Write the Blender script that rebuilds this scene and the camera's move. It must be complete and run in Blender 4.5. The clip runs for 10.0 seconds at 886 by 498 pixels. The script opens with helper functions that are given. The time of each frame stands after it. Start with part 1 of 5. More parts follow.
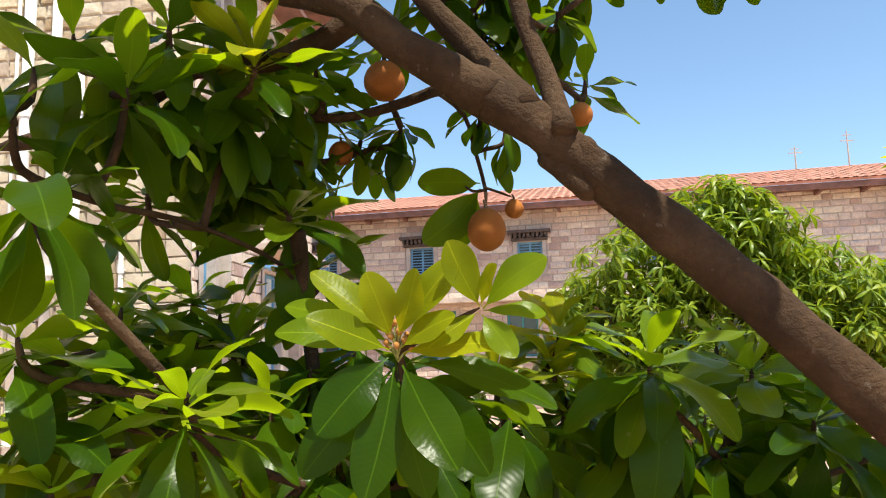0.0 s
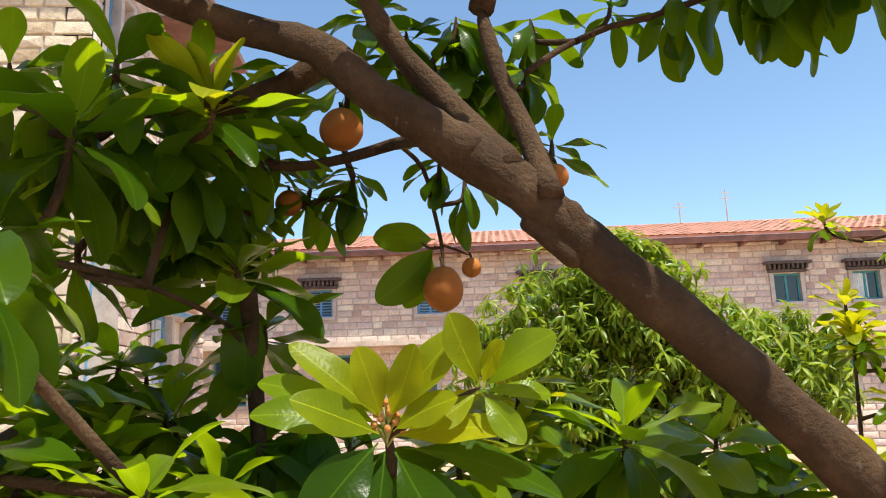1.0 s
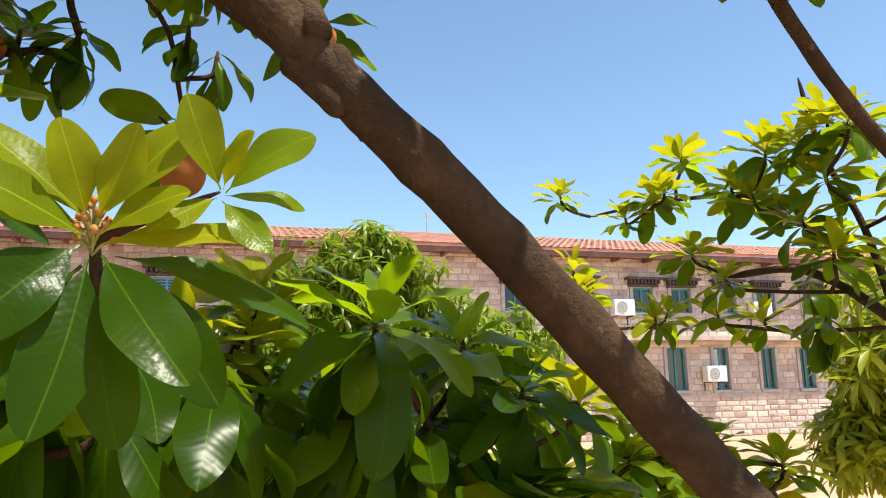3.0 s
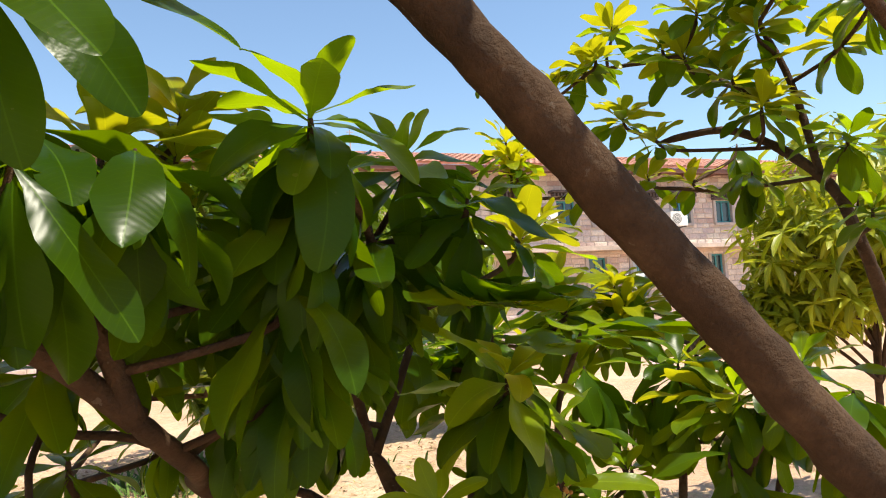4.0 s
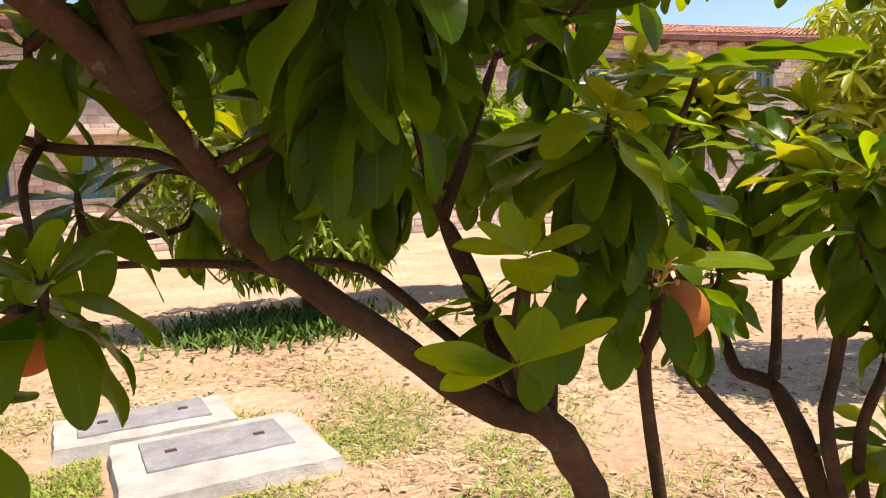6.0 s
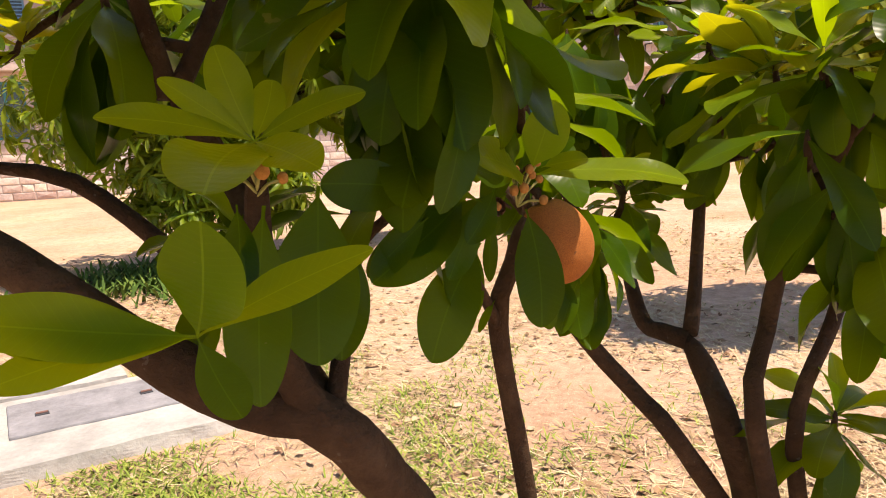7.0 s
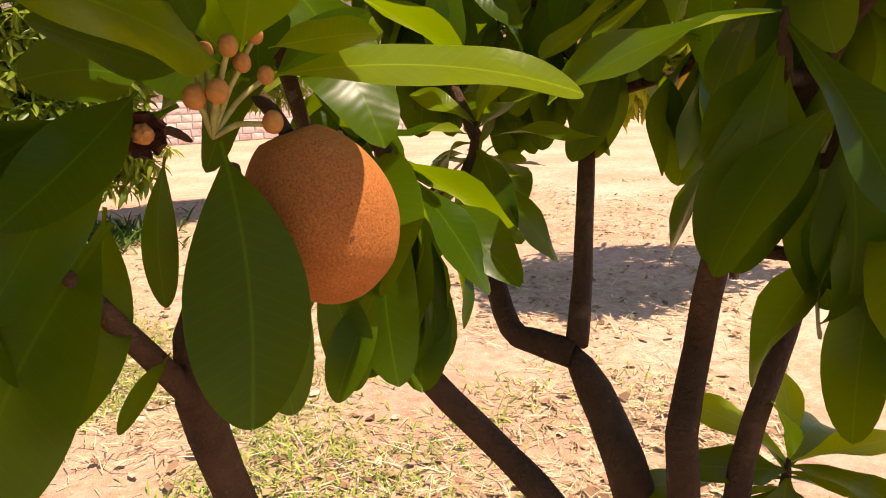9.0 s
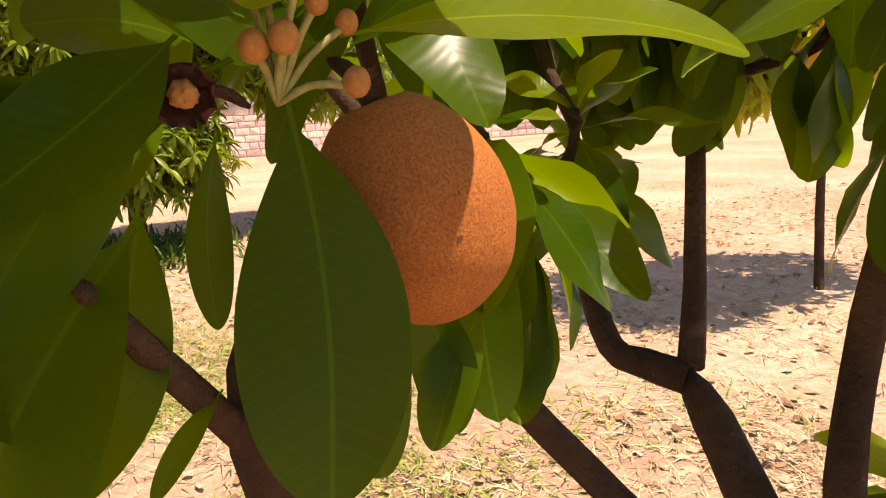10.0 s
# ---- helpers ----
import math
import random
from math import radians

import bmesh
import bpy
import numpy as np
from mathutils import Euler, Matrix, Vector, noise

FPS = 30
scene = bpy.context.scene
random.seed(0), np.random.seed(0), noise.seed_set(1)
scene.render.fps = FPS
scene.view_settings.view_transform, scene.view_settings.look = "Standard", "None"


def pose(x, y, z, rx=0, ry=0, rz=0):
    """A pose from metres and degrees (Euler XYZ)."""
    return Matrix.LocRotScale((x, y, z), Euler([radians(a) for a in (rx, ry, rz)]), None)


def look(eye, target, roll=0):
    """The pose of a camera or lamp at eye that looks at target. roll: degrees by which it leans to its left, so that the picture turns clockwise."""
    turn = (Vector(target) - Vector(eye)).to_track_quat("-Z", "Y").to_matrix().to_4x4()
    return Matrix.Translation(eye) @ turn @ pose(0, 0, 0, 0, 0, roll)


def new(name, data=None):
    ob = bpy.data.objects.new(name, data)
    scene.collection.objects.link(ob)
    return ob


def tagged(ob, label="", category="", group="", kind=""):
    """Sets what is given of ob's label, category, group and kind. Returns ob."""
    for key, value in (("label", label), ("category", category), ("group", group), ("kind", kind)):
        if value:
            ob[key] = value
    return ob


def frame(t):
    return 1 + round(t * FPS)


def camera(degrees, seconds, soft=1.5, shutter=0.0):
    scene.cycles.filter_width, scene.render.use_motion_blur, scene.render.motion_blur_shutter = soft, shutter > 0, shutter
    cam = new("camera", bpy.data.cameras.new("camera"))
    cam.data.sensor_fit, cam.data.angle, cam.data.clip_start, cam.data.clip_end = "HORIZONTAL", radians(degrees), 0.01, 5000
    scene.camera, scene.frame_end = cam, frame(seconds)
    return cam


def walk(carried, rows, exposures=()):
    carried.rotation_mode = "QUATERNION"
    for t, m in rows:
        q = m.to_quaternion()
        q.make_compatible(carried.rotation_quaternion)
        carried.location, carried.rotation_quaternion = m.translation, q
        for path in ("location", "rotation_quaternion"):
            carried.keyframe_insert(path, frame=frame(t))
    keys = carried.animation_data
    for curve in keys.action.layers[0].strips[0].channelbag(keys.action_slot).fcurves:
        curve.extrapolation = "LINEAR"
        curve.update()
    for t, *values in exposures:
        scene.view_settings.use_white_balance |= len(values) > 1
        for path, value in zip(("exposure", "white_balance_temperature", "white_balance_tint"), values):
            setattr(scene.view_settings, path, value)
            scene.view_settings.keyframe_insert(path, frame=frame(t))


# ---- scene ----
cam = camera(62.2, 10.0, soft=1.05)
PATH = [
    (0, (0.349, 0.640, 1.814), (0.165, 2.612, 2.087), -1.6),
    (0.5, (0.296, 0.679, 1.835), (0.298, 2.647, 2.193), -1.4),
    (1, (0.246, 0.697, 1.854), (0.344, 2.657, 2.234), -1.5),
    (1.5, (0.230, 0.711, 1.844), (0.527, 2.648, 2.242), -1.8),
    (2, (0.237, 0.724, 1.822), (0.722, 2.622, 2.224), -2.2),
    (2.5, (0.253, 0.767, 1.769), (0.891, 2.621, 2.162), -1.9),
    (2.7, (0.261, 0.791, 1.739), (0.942, 2.631, 2.129), -1.2),
    (3.8, (0.256, 0.877, 1.588), (1.188, 2.630, 1.830), -3.1),
    (4, (0.266, 0.897, 1.553), (1.207, 2.654, 1.714), -3.4),
    (4.5, (0.268, 0.932, 1.484), (1.218, 2.692, 1.474), -2.8),
    (5, (0.231, 0.982, 1.436), (1.136, 2.761, 1.327), -2.7),
    (5.2, (0.218, 0.998, 1.424), (1.094, 2.792, 1.298), -2.9),
    (6.3, (0.377, 1.201, 1.329), (1.244, 2.992, 1.114), -2.7),
    (6.5, (0.457, 1.249, 1.306), (1.360, 3.014, 1.039), -2.5),
    (7, (0.604, 1.367, 1.279), (1.588, 3.079, 0.965), -2.5),
    (7.5, (0.672, 1.463, 1.277), (1.683, 3.151, 0.922), -3.1),
    (8, (0.727, 1.536, 1.259), (1.885, 3.126, 0.895), -2.6),
    (8.5, (0.820, 1.594, 1.234), (2.043, 3.124, 0.832), -1.9),
    (9, (0.889, 1.635, 1.222), (2.128, 3.147, 0.803), -1.9),
    (9.5, (0.907, 1.684, 1.209), (2.077, 3.246, 0.773), -1.4),
    (10, (0.920, 1.712, 1.204), (2.029, 3.331, 0.817), -3.0),
]
EXPOSURES = [(0.0, 0.80, 6700, 3), (2.5, 0.78, 6700, 3), (4.5, 0.74, 7000, 8), (6.5, 0.68, 7300, 16), (10.0, 0.79, 8000, 26)]
walk(cam, [(t, look(eye, target, roll)) for t, eye, target, roll in PATH], EXPOSURES)

# ---------------------------------------------------------------- light
world = bpy.data.worlds.new("sky")
scene.world = world
world.use_nodes = True
wn = world.node_tree.nodes
sky = wn.new("ShaderNodeTexSky")
sky.sky_type = 'NISHITA'
sky.sun_disc = False
SUN = Vector((0.24, -0.30, 0.92)).normalized()
sky.sun_elevation = math.asin(SUN.z)
sky.sun_rotation = math.atan2(SUN.x, SUN.y)
sky.air_density = 1.0
sky.dust_density = 0.2
sky.ozone_density = 3.0
world.node_tree.links.new(sky.outputs[0], wn["Background"].inputs[0])
wn["Background"].inputs[1].default_value = 0.135
sun = new("sun", bpy.data.lights.new("sun", 'SUN'))
sun.data.energy = 4.9
sun.data.angle = radians(0.53)
sun.data.color = (1.0, 0.94, 0.82)
sun.matrix_world = look(SUN * 30, (0, 0, 0))


# ---------------------------------------------------------------- materials
class Mat:
    """A node material with short helpers for its nodes."""

    def __init__(self, name, rough=0.7, spec=0.5, metal=0.0):
        self.m = bpy.data.materials.new(name)
        self.m.use_nodes = True
        self.t = self.m.node_tree
        self.b = self.t.nodes["Principled BSDF"]
        self.b.inputs["Roughness"].default_value = rough
        self.b.inputs["Specular IOR Level"].default_value = spec
        self.b.inputs["Metallic"].default_value = metal

    def node(self, kind, **values):
        n = self.t.nodes.new(kind)
        for key, v in values.items():
            n.inputs[key].default_value = v
        return n

    def link(self, a, b):
        self.t.links.new(a, b)

    def coord(self, out="Object", scale=(1, 1, 1)):
        c = self.t.nodes.new("ShaderNodeTexCoord")
        mp = self.t.nodes.new("ShaderNodeMapping")
        mp.inputs["Scale"].default_value = scale
        self.link(c.outputs[out], mp.inputs[0])
        return mp.outputs[0]

    def noise(self, vec, scale, detail=4.0, rough=0.55):
        n = self.node("ShaderNodeTexNoise", Scale=scale, Detail=detail, Roughness=rough)
        self.link(vec, n.inputs["Vector"])
        return n.outputs["Fac"]

    def ramp(self, fac, stops):
        r = self.t.nodes.new("ShaderNodeValToRGB")
        e = r.color_ramp.elements
        while len(e) < len(stops):
            e.new(0.5)
        for i, (p, c) in enumerate(stops):
            e[i].position = p
            e[i].color = (*c, 1)
        self.link(fac, r.inputs[0])
        return r.outputs[0]

    def mix(self, fac, a, b, mode='MIX'):
        n = self.t.nodes.new("ShaderNodeMix")
        n.data_type = 'RGBA'
        n.blend_type = mode
        for sock, v in ((n.inputs[0], fac), (n.inputs[6], a), (n.inputs[7], b)):
            if isinstance(v, (int, float)):
                sock.default_value = v
            elif isinstance(v, tuple):
                sock.default_value = (*v, 1)
            else:
                self.link(v, sock)
        return n.outputs[2]

    def math(self, op, a, b=0.0):
        n = self.t.nodes.new("ShaderNodeMath")
        n.operation = op
        for sock, v in ((n.inputs[0], a), (n.inputs[1], b)):
            if isinstance(v, (int, float)):
                sock.default_value = v
            else:
                self.link(v, sock)
        return n.outputs[0]

    def chance(self):
        """A random number for each object and for each loose piece in it."""
        o = self.t.nodes.new("ShaderNodeObjectInfo")
        g = self.t.nodes.new("ShaderNodeNewGeometry")
        return self.math('FRACT', self.math('ADD', o.outputs["Random"], g.outputs["Random Per Island"]))

    def colour(self, out):
        if isinstance(out, tuple):
            self.b.inputs["Base Color"].default_value = (*out, 1)
        else:
            self.link(out, self.b.inputs["Base Color"])
        return self

    def bump(self, height, strength=0.3, distance=0.01):
        n = self.node("ShaderNodeBump", Strength=strength, Distance=distance)
        self.link(height, n.inputs["Height"])
        self.link(n.outputs[0], self.b.inputs["Normal"])
        return self


def stone_material(name, stops, grain=18):
    k = Mat(name, 0.9, 0.2)
    v = k.coord("Object")
    c = k.ramp(k.chance(), stops)
    c = k.mix(0.55, c, k.ramp(k.noise(v, grain, 6), [(0.3, (0.62, 0.6, 0.58)), (0.7, (1.15, 1.13, 1.1))]), 'MULTIPLY')
    c = k.mix(0.35, c, k.ramp(k.noise(v, 1.1, 3), [(0.35, (0.62, 0.6, 0.62)), (0.65, (1.1, 1.06, 1.0))]), 'MULTIPLY')
    k.colour(c).bump(k.noise(v, grain * 2, 6), 0.6, 0.02)
    return k.m


M_STONE = stone_material("pink_ashlar", [(0.0, (0.48, 0.35, 0.32)), (0.3, (0.66, 0.53, 0.47)), (0.6, (0.76, 0.66, 0.58)), (0.85, (0.58, 0.47, 0.46)), (1.0, (0.82, 0.73, 0.62))])
M_STONE_WING = stone_material("buff_stone", [(0.0, (0.42, 0.31, 0.20)), (0.3, (0.58, 0.50, 0.39)), (0.6, (0.68, 0.61, 0.49)), (0.85, (0.50, 0.41, 0.34)), (1.0, (0.72, 0.62, 0.46))])
M_JOINT = stone_material("mortar", [(0.0, (0.52, 0.46, 0.42)), (1.0, (0.52, 0.46, 0.42))], 30)


def plain_material(name, col, rough=0.6, scale=6, var=0.25, spec=0.4, metal=0.0, bump=0.15):
    k = Mat(name, rough, spec, metal)
    v = k.coord("Object")
    lo, hi = tuple(c * (1 - var) for c in col), tuple(min(1, c * (1 + var)) for c in col)
    c = k.ramp(k.noise(v, scale, 6), [(0.3, lo), (0.7, hi)])
    c = k.mix(0.4, c, k.ramp(k.noise(v, scale * 7, 4), [(0.35, (0.8, 0.8, 0.8)), (0.65, (1.1, 1.1, 1.1))]), 'MULTIPLY')
    k.colour(c).bump(k.noise(v, scale * 9, 5), bump, 0.01)
    return k.m


M_TILE = plain_material("red_roof_tile", (0.55, 0.25, 0.18), 0.85, 3, 0.25)
M_FASCIA = plain_material("weathered_fascia", (0.20, 0.10, 0.08), 0.8, 3, 0.3)
M_TEAL = plain_material("teal_paint", (0.05, 0.24, 0.27), 0.5, 5, 0.2)
M_BLUE = plain_material("blue_paint", (0.13, 0.30, 0.50), 0.5, 5, 0.2)
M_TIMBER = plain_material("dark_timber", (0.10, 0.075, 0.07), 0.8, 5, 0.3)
M_LEDGE = plain_material("ledge_concrete", (0.52, 0.42, 0.36), 0.9, 2, 0.25)
M_CREAM = plain_material("cream_plaster", (0.62, 0.55, 0.47), 0.9, 2, 0.15)
M_SILL = plain_material("pale_stone_trim", (0.46, 0.40, 0.37), 0.85, 4, 0.2)
M_PIPE = plain_material("white_pvc", (0.72, 0.70, 0.68), 0.45, 3, 0.1)
M_WHITE = plain_material("white_enamel", (0.78, 0.77, 0.74), 0.4, 3, 0.06)
M_DARK = plain_material("dark_grille", (0.05, 0.05, 0.055), 0.6, 6, 0.2)
M_GRILLE = plain_material("grey_grille", (0.26, 0.26, 0.26), 0.6, 6, 0.2)
M_CONC = plain_material("whitewashed_concrete", (0.40, 0.375, 0.345), 0.95, 5, 0.22, 0.2, 0.0, 0.5)
M_COVER = plain_material("grey_cover", (0.25, 0.24, 0.25), 0.9, 7, 0.25, 0.2, 0.0, 0.5)
M_CURTAIN = plain_material("pale_curtain", (0.55, 0.60, 0.62), 0.9, 3, 0.2)
M_BUD = plain_material("bud_fuzz", (0.44, 0.20, 0.055), 0.9, 300, 0.2, 0.2)
M_STALK = plain_material("bud_stalk", (0.30, 0.28, 0.08), 0.7, 200, 0.3)
M_DEADFLOWER = plain_material("dried_flower", (0.16, 0.06, 0.04), 0.9, 300, 0.4)


def pane_material():
    k = Mat("window_glass", 0.06, 0.6)
    k.colour(k.ramp(k.chance(), [(0.0, (0.010, 0.018, 0.022)), (1.0, (0.05, 0.075, 0.085))]))
    return k.m


M_PANE = pane_material()


def bark_material():
    k = Mat("brown_bark", 0.85, 0.2)
    v = k.coord("Object")
    c = k.ramp(k.noise(v, 9, 7, 0.65), [(0.25, (0.031, 0.017, 0.009)), (0.5, (0.069, 0.038, 0.020)), (0.78, (0.138, 0.083, 0.047))])
    c = k.mix(0.5, c, k.ramp(k.noise(v, 60, 6, 0.7), [(0.3, (0.55, 0.5, 0.48)), (0.7, (1.2, 1.15, 1.1))]), 'MULTIPLY')
    spots = k.math('GREATER_THAN', k.noise(v, 52, 3), 0.70)
    c = k.mix(k.math('MULTIPLY', spots, 0.4), c, (0.16, 0.13, 0.105))
    h = k.math('ADD', k.noise(v, 45, 7, 0.7), k.math('MULTIPLY', k.noise(v, 160, 4), 0.5))
    k.colour(c).bump(h, 1.0, 0.009)
    return k.m


M_BARK = bark_material()


def leaf_material(name, dark, mid, light, through_col, translucency, rough=0.36, gloss=0.22):
    """Glossy leaf: pale midrib and faint side veins by its own coordinates, light passing through the blade."""
    k = Mat(name, rough, gloss)
    uv = k.t.nodes.new("ShaderNodeUVMap")
    uv.uv_map = "blade"
    sep = k.t.nodes.new("ShaderNodeSeparateXYZ")
    k.link(uv.outputs[0], sep.inputs[0])
    across = k.math('ABSOLUTE', k.math('SUBTRACT', sep.outputs[0], 0.5))
    rib = k.math('LESS_THAN', across, 0.014)
    wave = k.math('SINE', k.math('MULTIPLY', k.math('SUBTRACT', sep.outputs[1], k.math('MULTIPLY', across, 0.22)), 120.0))
    v = k.coord("Object")
    c = k.ramp(k.chance(), [(0.0, dark), (0.55, mid), (1.0, light)])
    c = k.mix(0.45, c, k.ramp(k.noise(v, 5.0, 4), [(0.3, (0.7, 0.72, 0.7)), (0.7, (1.2, 1.2, 1.15))]), 'MULTIPLY')
    blot = k.math('GREATER_THAN', k.noise(v, 26, 3), 0.735)
    c = k.mix(k.math('MULTIPLY', blot, 0.4), c, (0.20, 0.16, 0.05))
    vein = k.math('GREATER_THAN', wave, 0.93)
    c = k.mix(k.math('MULTIPLY', vein, 0.18), c, tuple(min(1, 1.6 * q) for q in light))
    edge = k.math('GREATER_THAN', across, 0.488)
    c = k.mix(k.math('MULTIPLY', edge, 0.25), c, tuple(min(1, 2.2 * q) for q in light))
    c = k.mix(k.math('MULTIPLY', rib, 0.5), c, tuple(min(1, 2.0 * q) for q in light))
    k.colour(c)
    k.bump(k.math('ADD', k.math('MULTIPLY', wave, 0.05), k.math('ADD', k.noise(v, 14, 2), k.math('MULTIPLY', rib, 0.6))), 0.13, 0.004)
    tr = k.node("ShaderNodeBsdfTranslucent")
    tc = k.mix(0.5, k.mix(0.6, (1, 1, 1), k.ramp(k.chance(), [(0.0, (0.7, 0.75, 0.7)), (1.0, (1, 1, 1))]), 'MULTIPLY'), through_col, 'MULTIPLY')
    tc = k.mix(1.0, tc, through_col, 'MULTIPLY')
    k.link(tc, tr.inputs[0])
    mx = k.node("ShaderNodeMixShader")
    mx.inputs[0].default_value = translucency
    k.link(k.b.outputs[0], mx.inputs[1])
    k.link(tr.outputs[0], mx.inputs[2])
    k.link(mx.outputs[0], k.t.nodes["Material Output"].inputs[0])
    return k.m


M_LEAF = leaf_material("mature_leaf", (0.014, 0.038, 0.0018), (0.025, 0.058, 0.0026), (0.038, 0.078, 0.0034), (0.50, 0.66, 0.010), 0.24, 0.27, 0.085)
M_YOUNG = leaf_material("young_leaf", (0.11, 0.150, 0.006), (0.175, 0.205, 0.007), (0.235, 0.245, 0.009), (0.88, 0.82, 0.03), 0.36, 0.34, 0.08)
M_FRESH = leaf_material("fresh_leaf", (0.062, 0.105, 0.005), (0.085, 0.135, 0.006), (0.12, 0.165, 0.008), (0.75, 0.90, 0.022), 0.34, 0.28, 0.10)
M_OLD = leaf_material("yellowed_leaf", (0.42, 0.19, 0.02), (0.50, 0.24, 0.025), (0.52, 0.28, 0.03), (0.9, 0.55, 0.05), 0.35, 0.5)
M_MANGO = leaf_material("mango_leaf", (0.055, 0.095, 0.009), (0.105, 0.158, 0.013), (0.23, 0.26, 0.024), (0.7, 0.82, 0.04), 0.24, 0.36)


M_MANGO_YOUNG = leaf_material("young_mango_leaf", (0.10, 0.145, 0.012), (0.20, 0.23, 0.018), (0.34, 0.33, 0.03), (0.85, 0.85, 0.05), 0.32, 0.4)


def fruit_material():
    k = Mat("scurfy_brown_skin", 0.8, 0.25)
    v = k.coord("Object")
    c = k.ramp(k.noise(v, 22, 5), [(0.3, (0.33, 0.108, 0.024)), (0.7, (0.44, 0.155, 0.036))])
    c = k.mix(0.9, c, k.ramp(k.noise(v, 900, 4, 0.75), [(0.36, (0.6, 0.55, 0.5)), (0.52, (1, 1, 1)), (0.7, (1.4, 1.35, 1.25))]), 'MULTIPLY')
    c = k.mix(k.math('MULTIPLY', k.math('GREATER_THAN', k.noise(v, 130, 2), 0.72), 0.6), c, (0.07, 0.035, 0.02))
    k.colour(c).bump(k.noise(v, 480, 4, 0.7), 0.6, 0.0012)
    return k.m


M_FRUIT = fruit_material()


def ground_material():
    k = Mat("dry_ground", 0.95, 0.15)
    v = k.coord("Object")
    c = k.ramp(k.noise(v, 0.45, 6, 0.6), [(0.3, (0.46, 0.275, 0.180)), (0.5, (0.56, 0.362, 0.250)), (0.7, (0.64, 0.460, 0.330))])
    c = k.mix(0.8, c, k.ramp(k.noise(v, 14, 8, 0.7), [(0.3, (0.62, 0.58, 0.52)), (0.55, (1, 1, 1)), (0.75, (1.25, 1.2, 1.1))]), 'MULTIPLY')
    patch = k.math('MULTIPLY', k.math('GREATER_THAN', k.noise(v, 0.8, 7, 0.75), 0.53), k.math('GREATER_THAN', k.noise(v, 26, 5, 0.7), 0.47))
    c = k.mix(k.math('MULTIPLY', patch, 0.28), c, (0.30, 0.26, 0.10))
    c = k.mix(k.math('MULTIPLY', k.math('GREATER_THAN', k.noise(v, 75, 4, 0.7), 0.60), 0.5), c, (0.70, 0.56, 0.38))
    k.colour(c).bump(k.noise(v, 40, 7, 0.7), 0.8, 0.02)
    return k.m


def blade_material(name, stops):
    k = Mat(name, 0.7, 0.2)
    k.colour(k.ramp(k.chance(), stops))
    return k.m


M_GROUND = ground_material()
M_STRAW = blade_material("straw", [(0.0, (0.30, 0.20, 0.10)), (0.5, (0.52, 0.40, 0.22)), (1.0, (0.66, 0.54, 0.34))])
M_GRASS = blade_material("green_grass", [(0.0, (0.10, 0.16, 0.02)), (0.5, (0.22, 0.28, 0.04)), (1.0, (0.36, 0.38, 0.08))])
M_WEED = blade_material("weed_leaf", [(0.0, (0.04, 0.08, 0.012)), (0.5, (0.07, 0.13, 0.02)), (1.0, (0.14, 0.20, 0.035))])
M_LITTER = blade_material("dry_leaf_litter", [(0.0, (0.16, 0.08, 0.04)), (0.5, (0.36, 0.22, 0.12)), (1.0, (0.55, 0.42, 0.28))])


# ---------------------------------------------------------------- helpers
def empty(name, at=(0, 0, 0), m=None):
    o = new(name)
    o.matrix_world = m if m else Matrix.Translation(at)
    o.empty_display_size = 0.05
    return o


def part(name, bm, material, parent, label="", smooth=False):
    me = bpy.data.meshes.new(name)
    bm.to_mesh(me)
    bm.free()
    me.materials.append(material)
    if smooth:
        for p in me.polygons:
            p.use_smooth = True
    o = new(name, me)
    o.parent = parent
    if label:
        o["label"] = label
    return o


def add_box(bm, lo, hi, bevel=0.0):
    """A box in bm between two corners."""
    r = bmesh.ops.create_cube(bm, size=1)
    for v in r["verts"]:
        v.co = Vector([lo[i] + (v.co[i] + 0.5) * (hi[i] - lo[i]) for i in range(3)])
    if bevel:
        edges = list({e for v in r["verts"] for e in v.link_edges})
        bmesh.ops.bevel(bm, geom=edges, offset=bevel, segments=2, affect='EDGES', profile=0.6)


def box_part(name, lo, hi, material, parent, bevel=0.0, label=""):
    bm = bmesh.new()
    add_box(bm, lo, hi, bevel)
    return part(name, bm, material, parent, label)


def raw(name, verts, faces, material, parent=None, smooth=False, uvs=None):
    me = bpy.data.meshes.new(name)
    me.from_pydata(verts, [], faces)
    if uvs is not None:
        layer = me.uv_layers.new(name="blade")
        loops = np.empty(len(me.loops), dtype=np.int32)
        me.loops.foreach_get("vertex_index", loops)
        layer.data.foreach_set("uv", np.asarray(uvs, dtype=np.float32)[loops].ravel())
    me.materials.append(material)
    if smooth:
        me.polygons.foreach_set("use_smooth", [True] * len(me.polygons))
    me.update()
    o = new(name, me)
    if parent:
        o.parent = parent
    return o


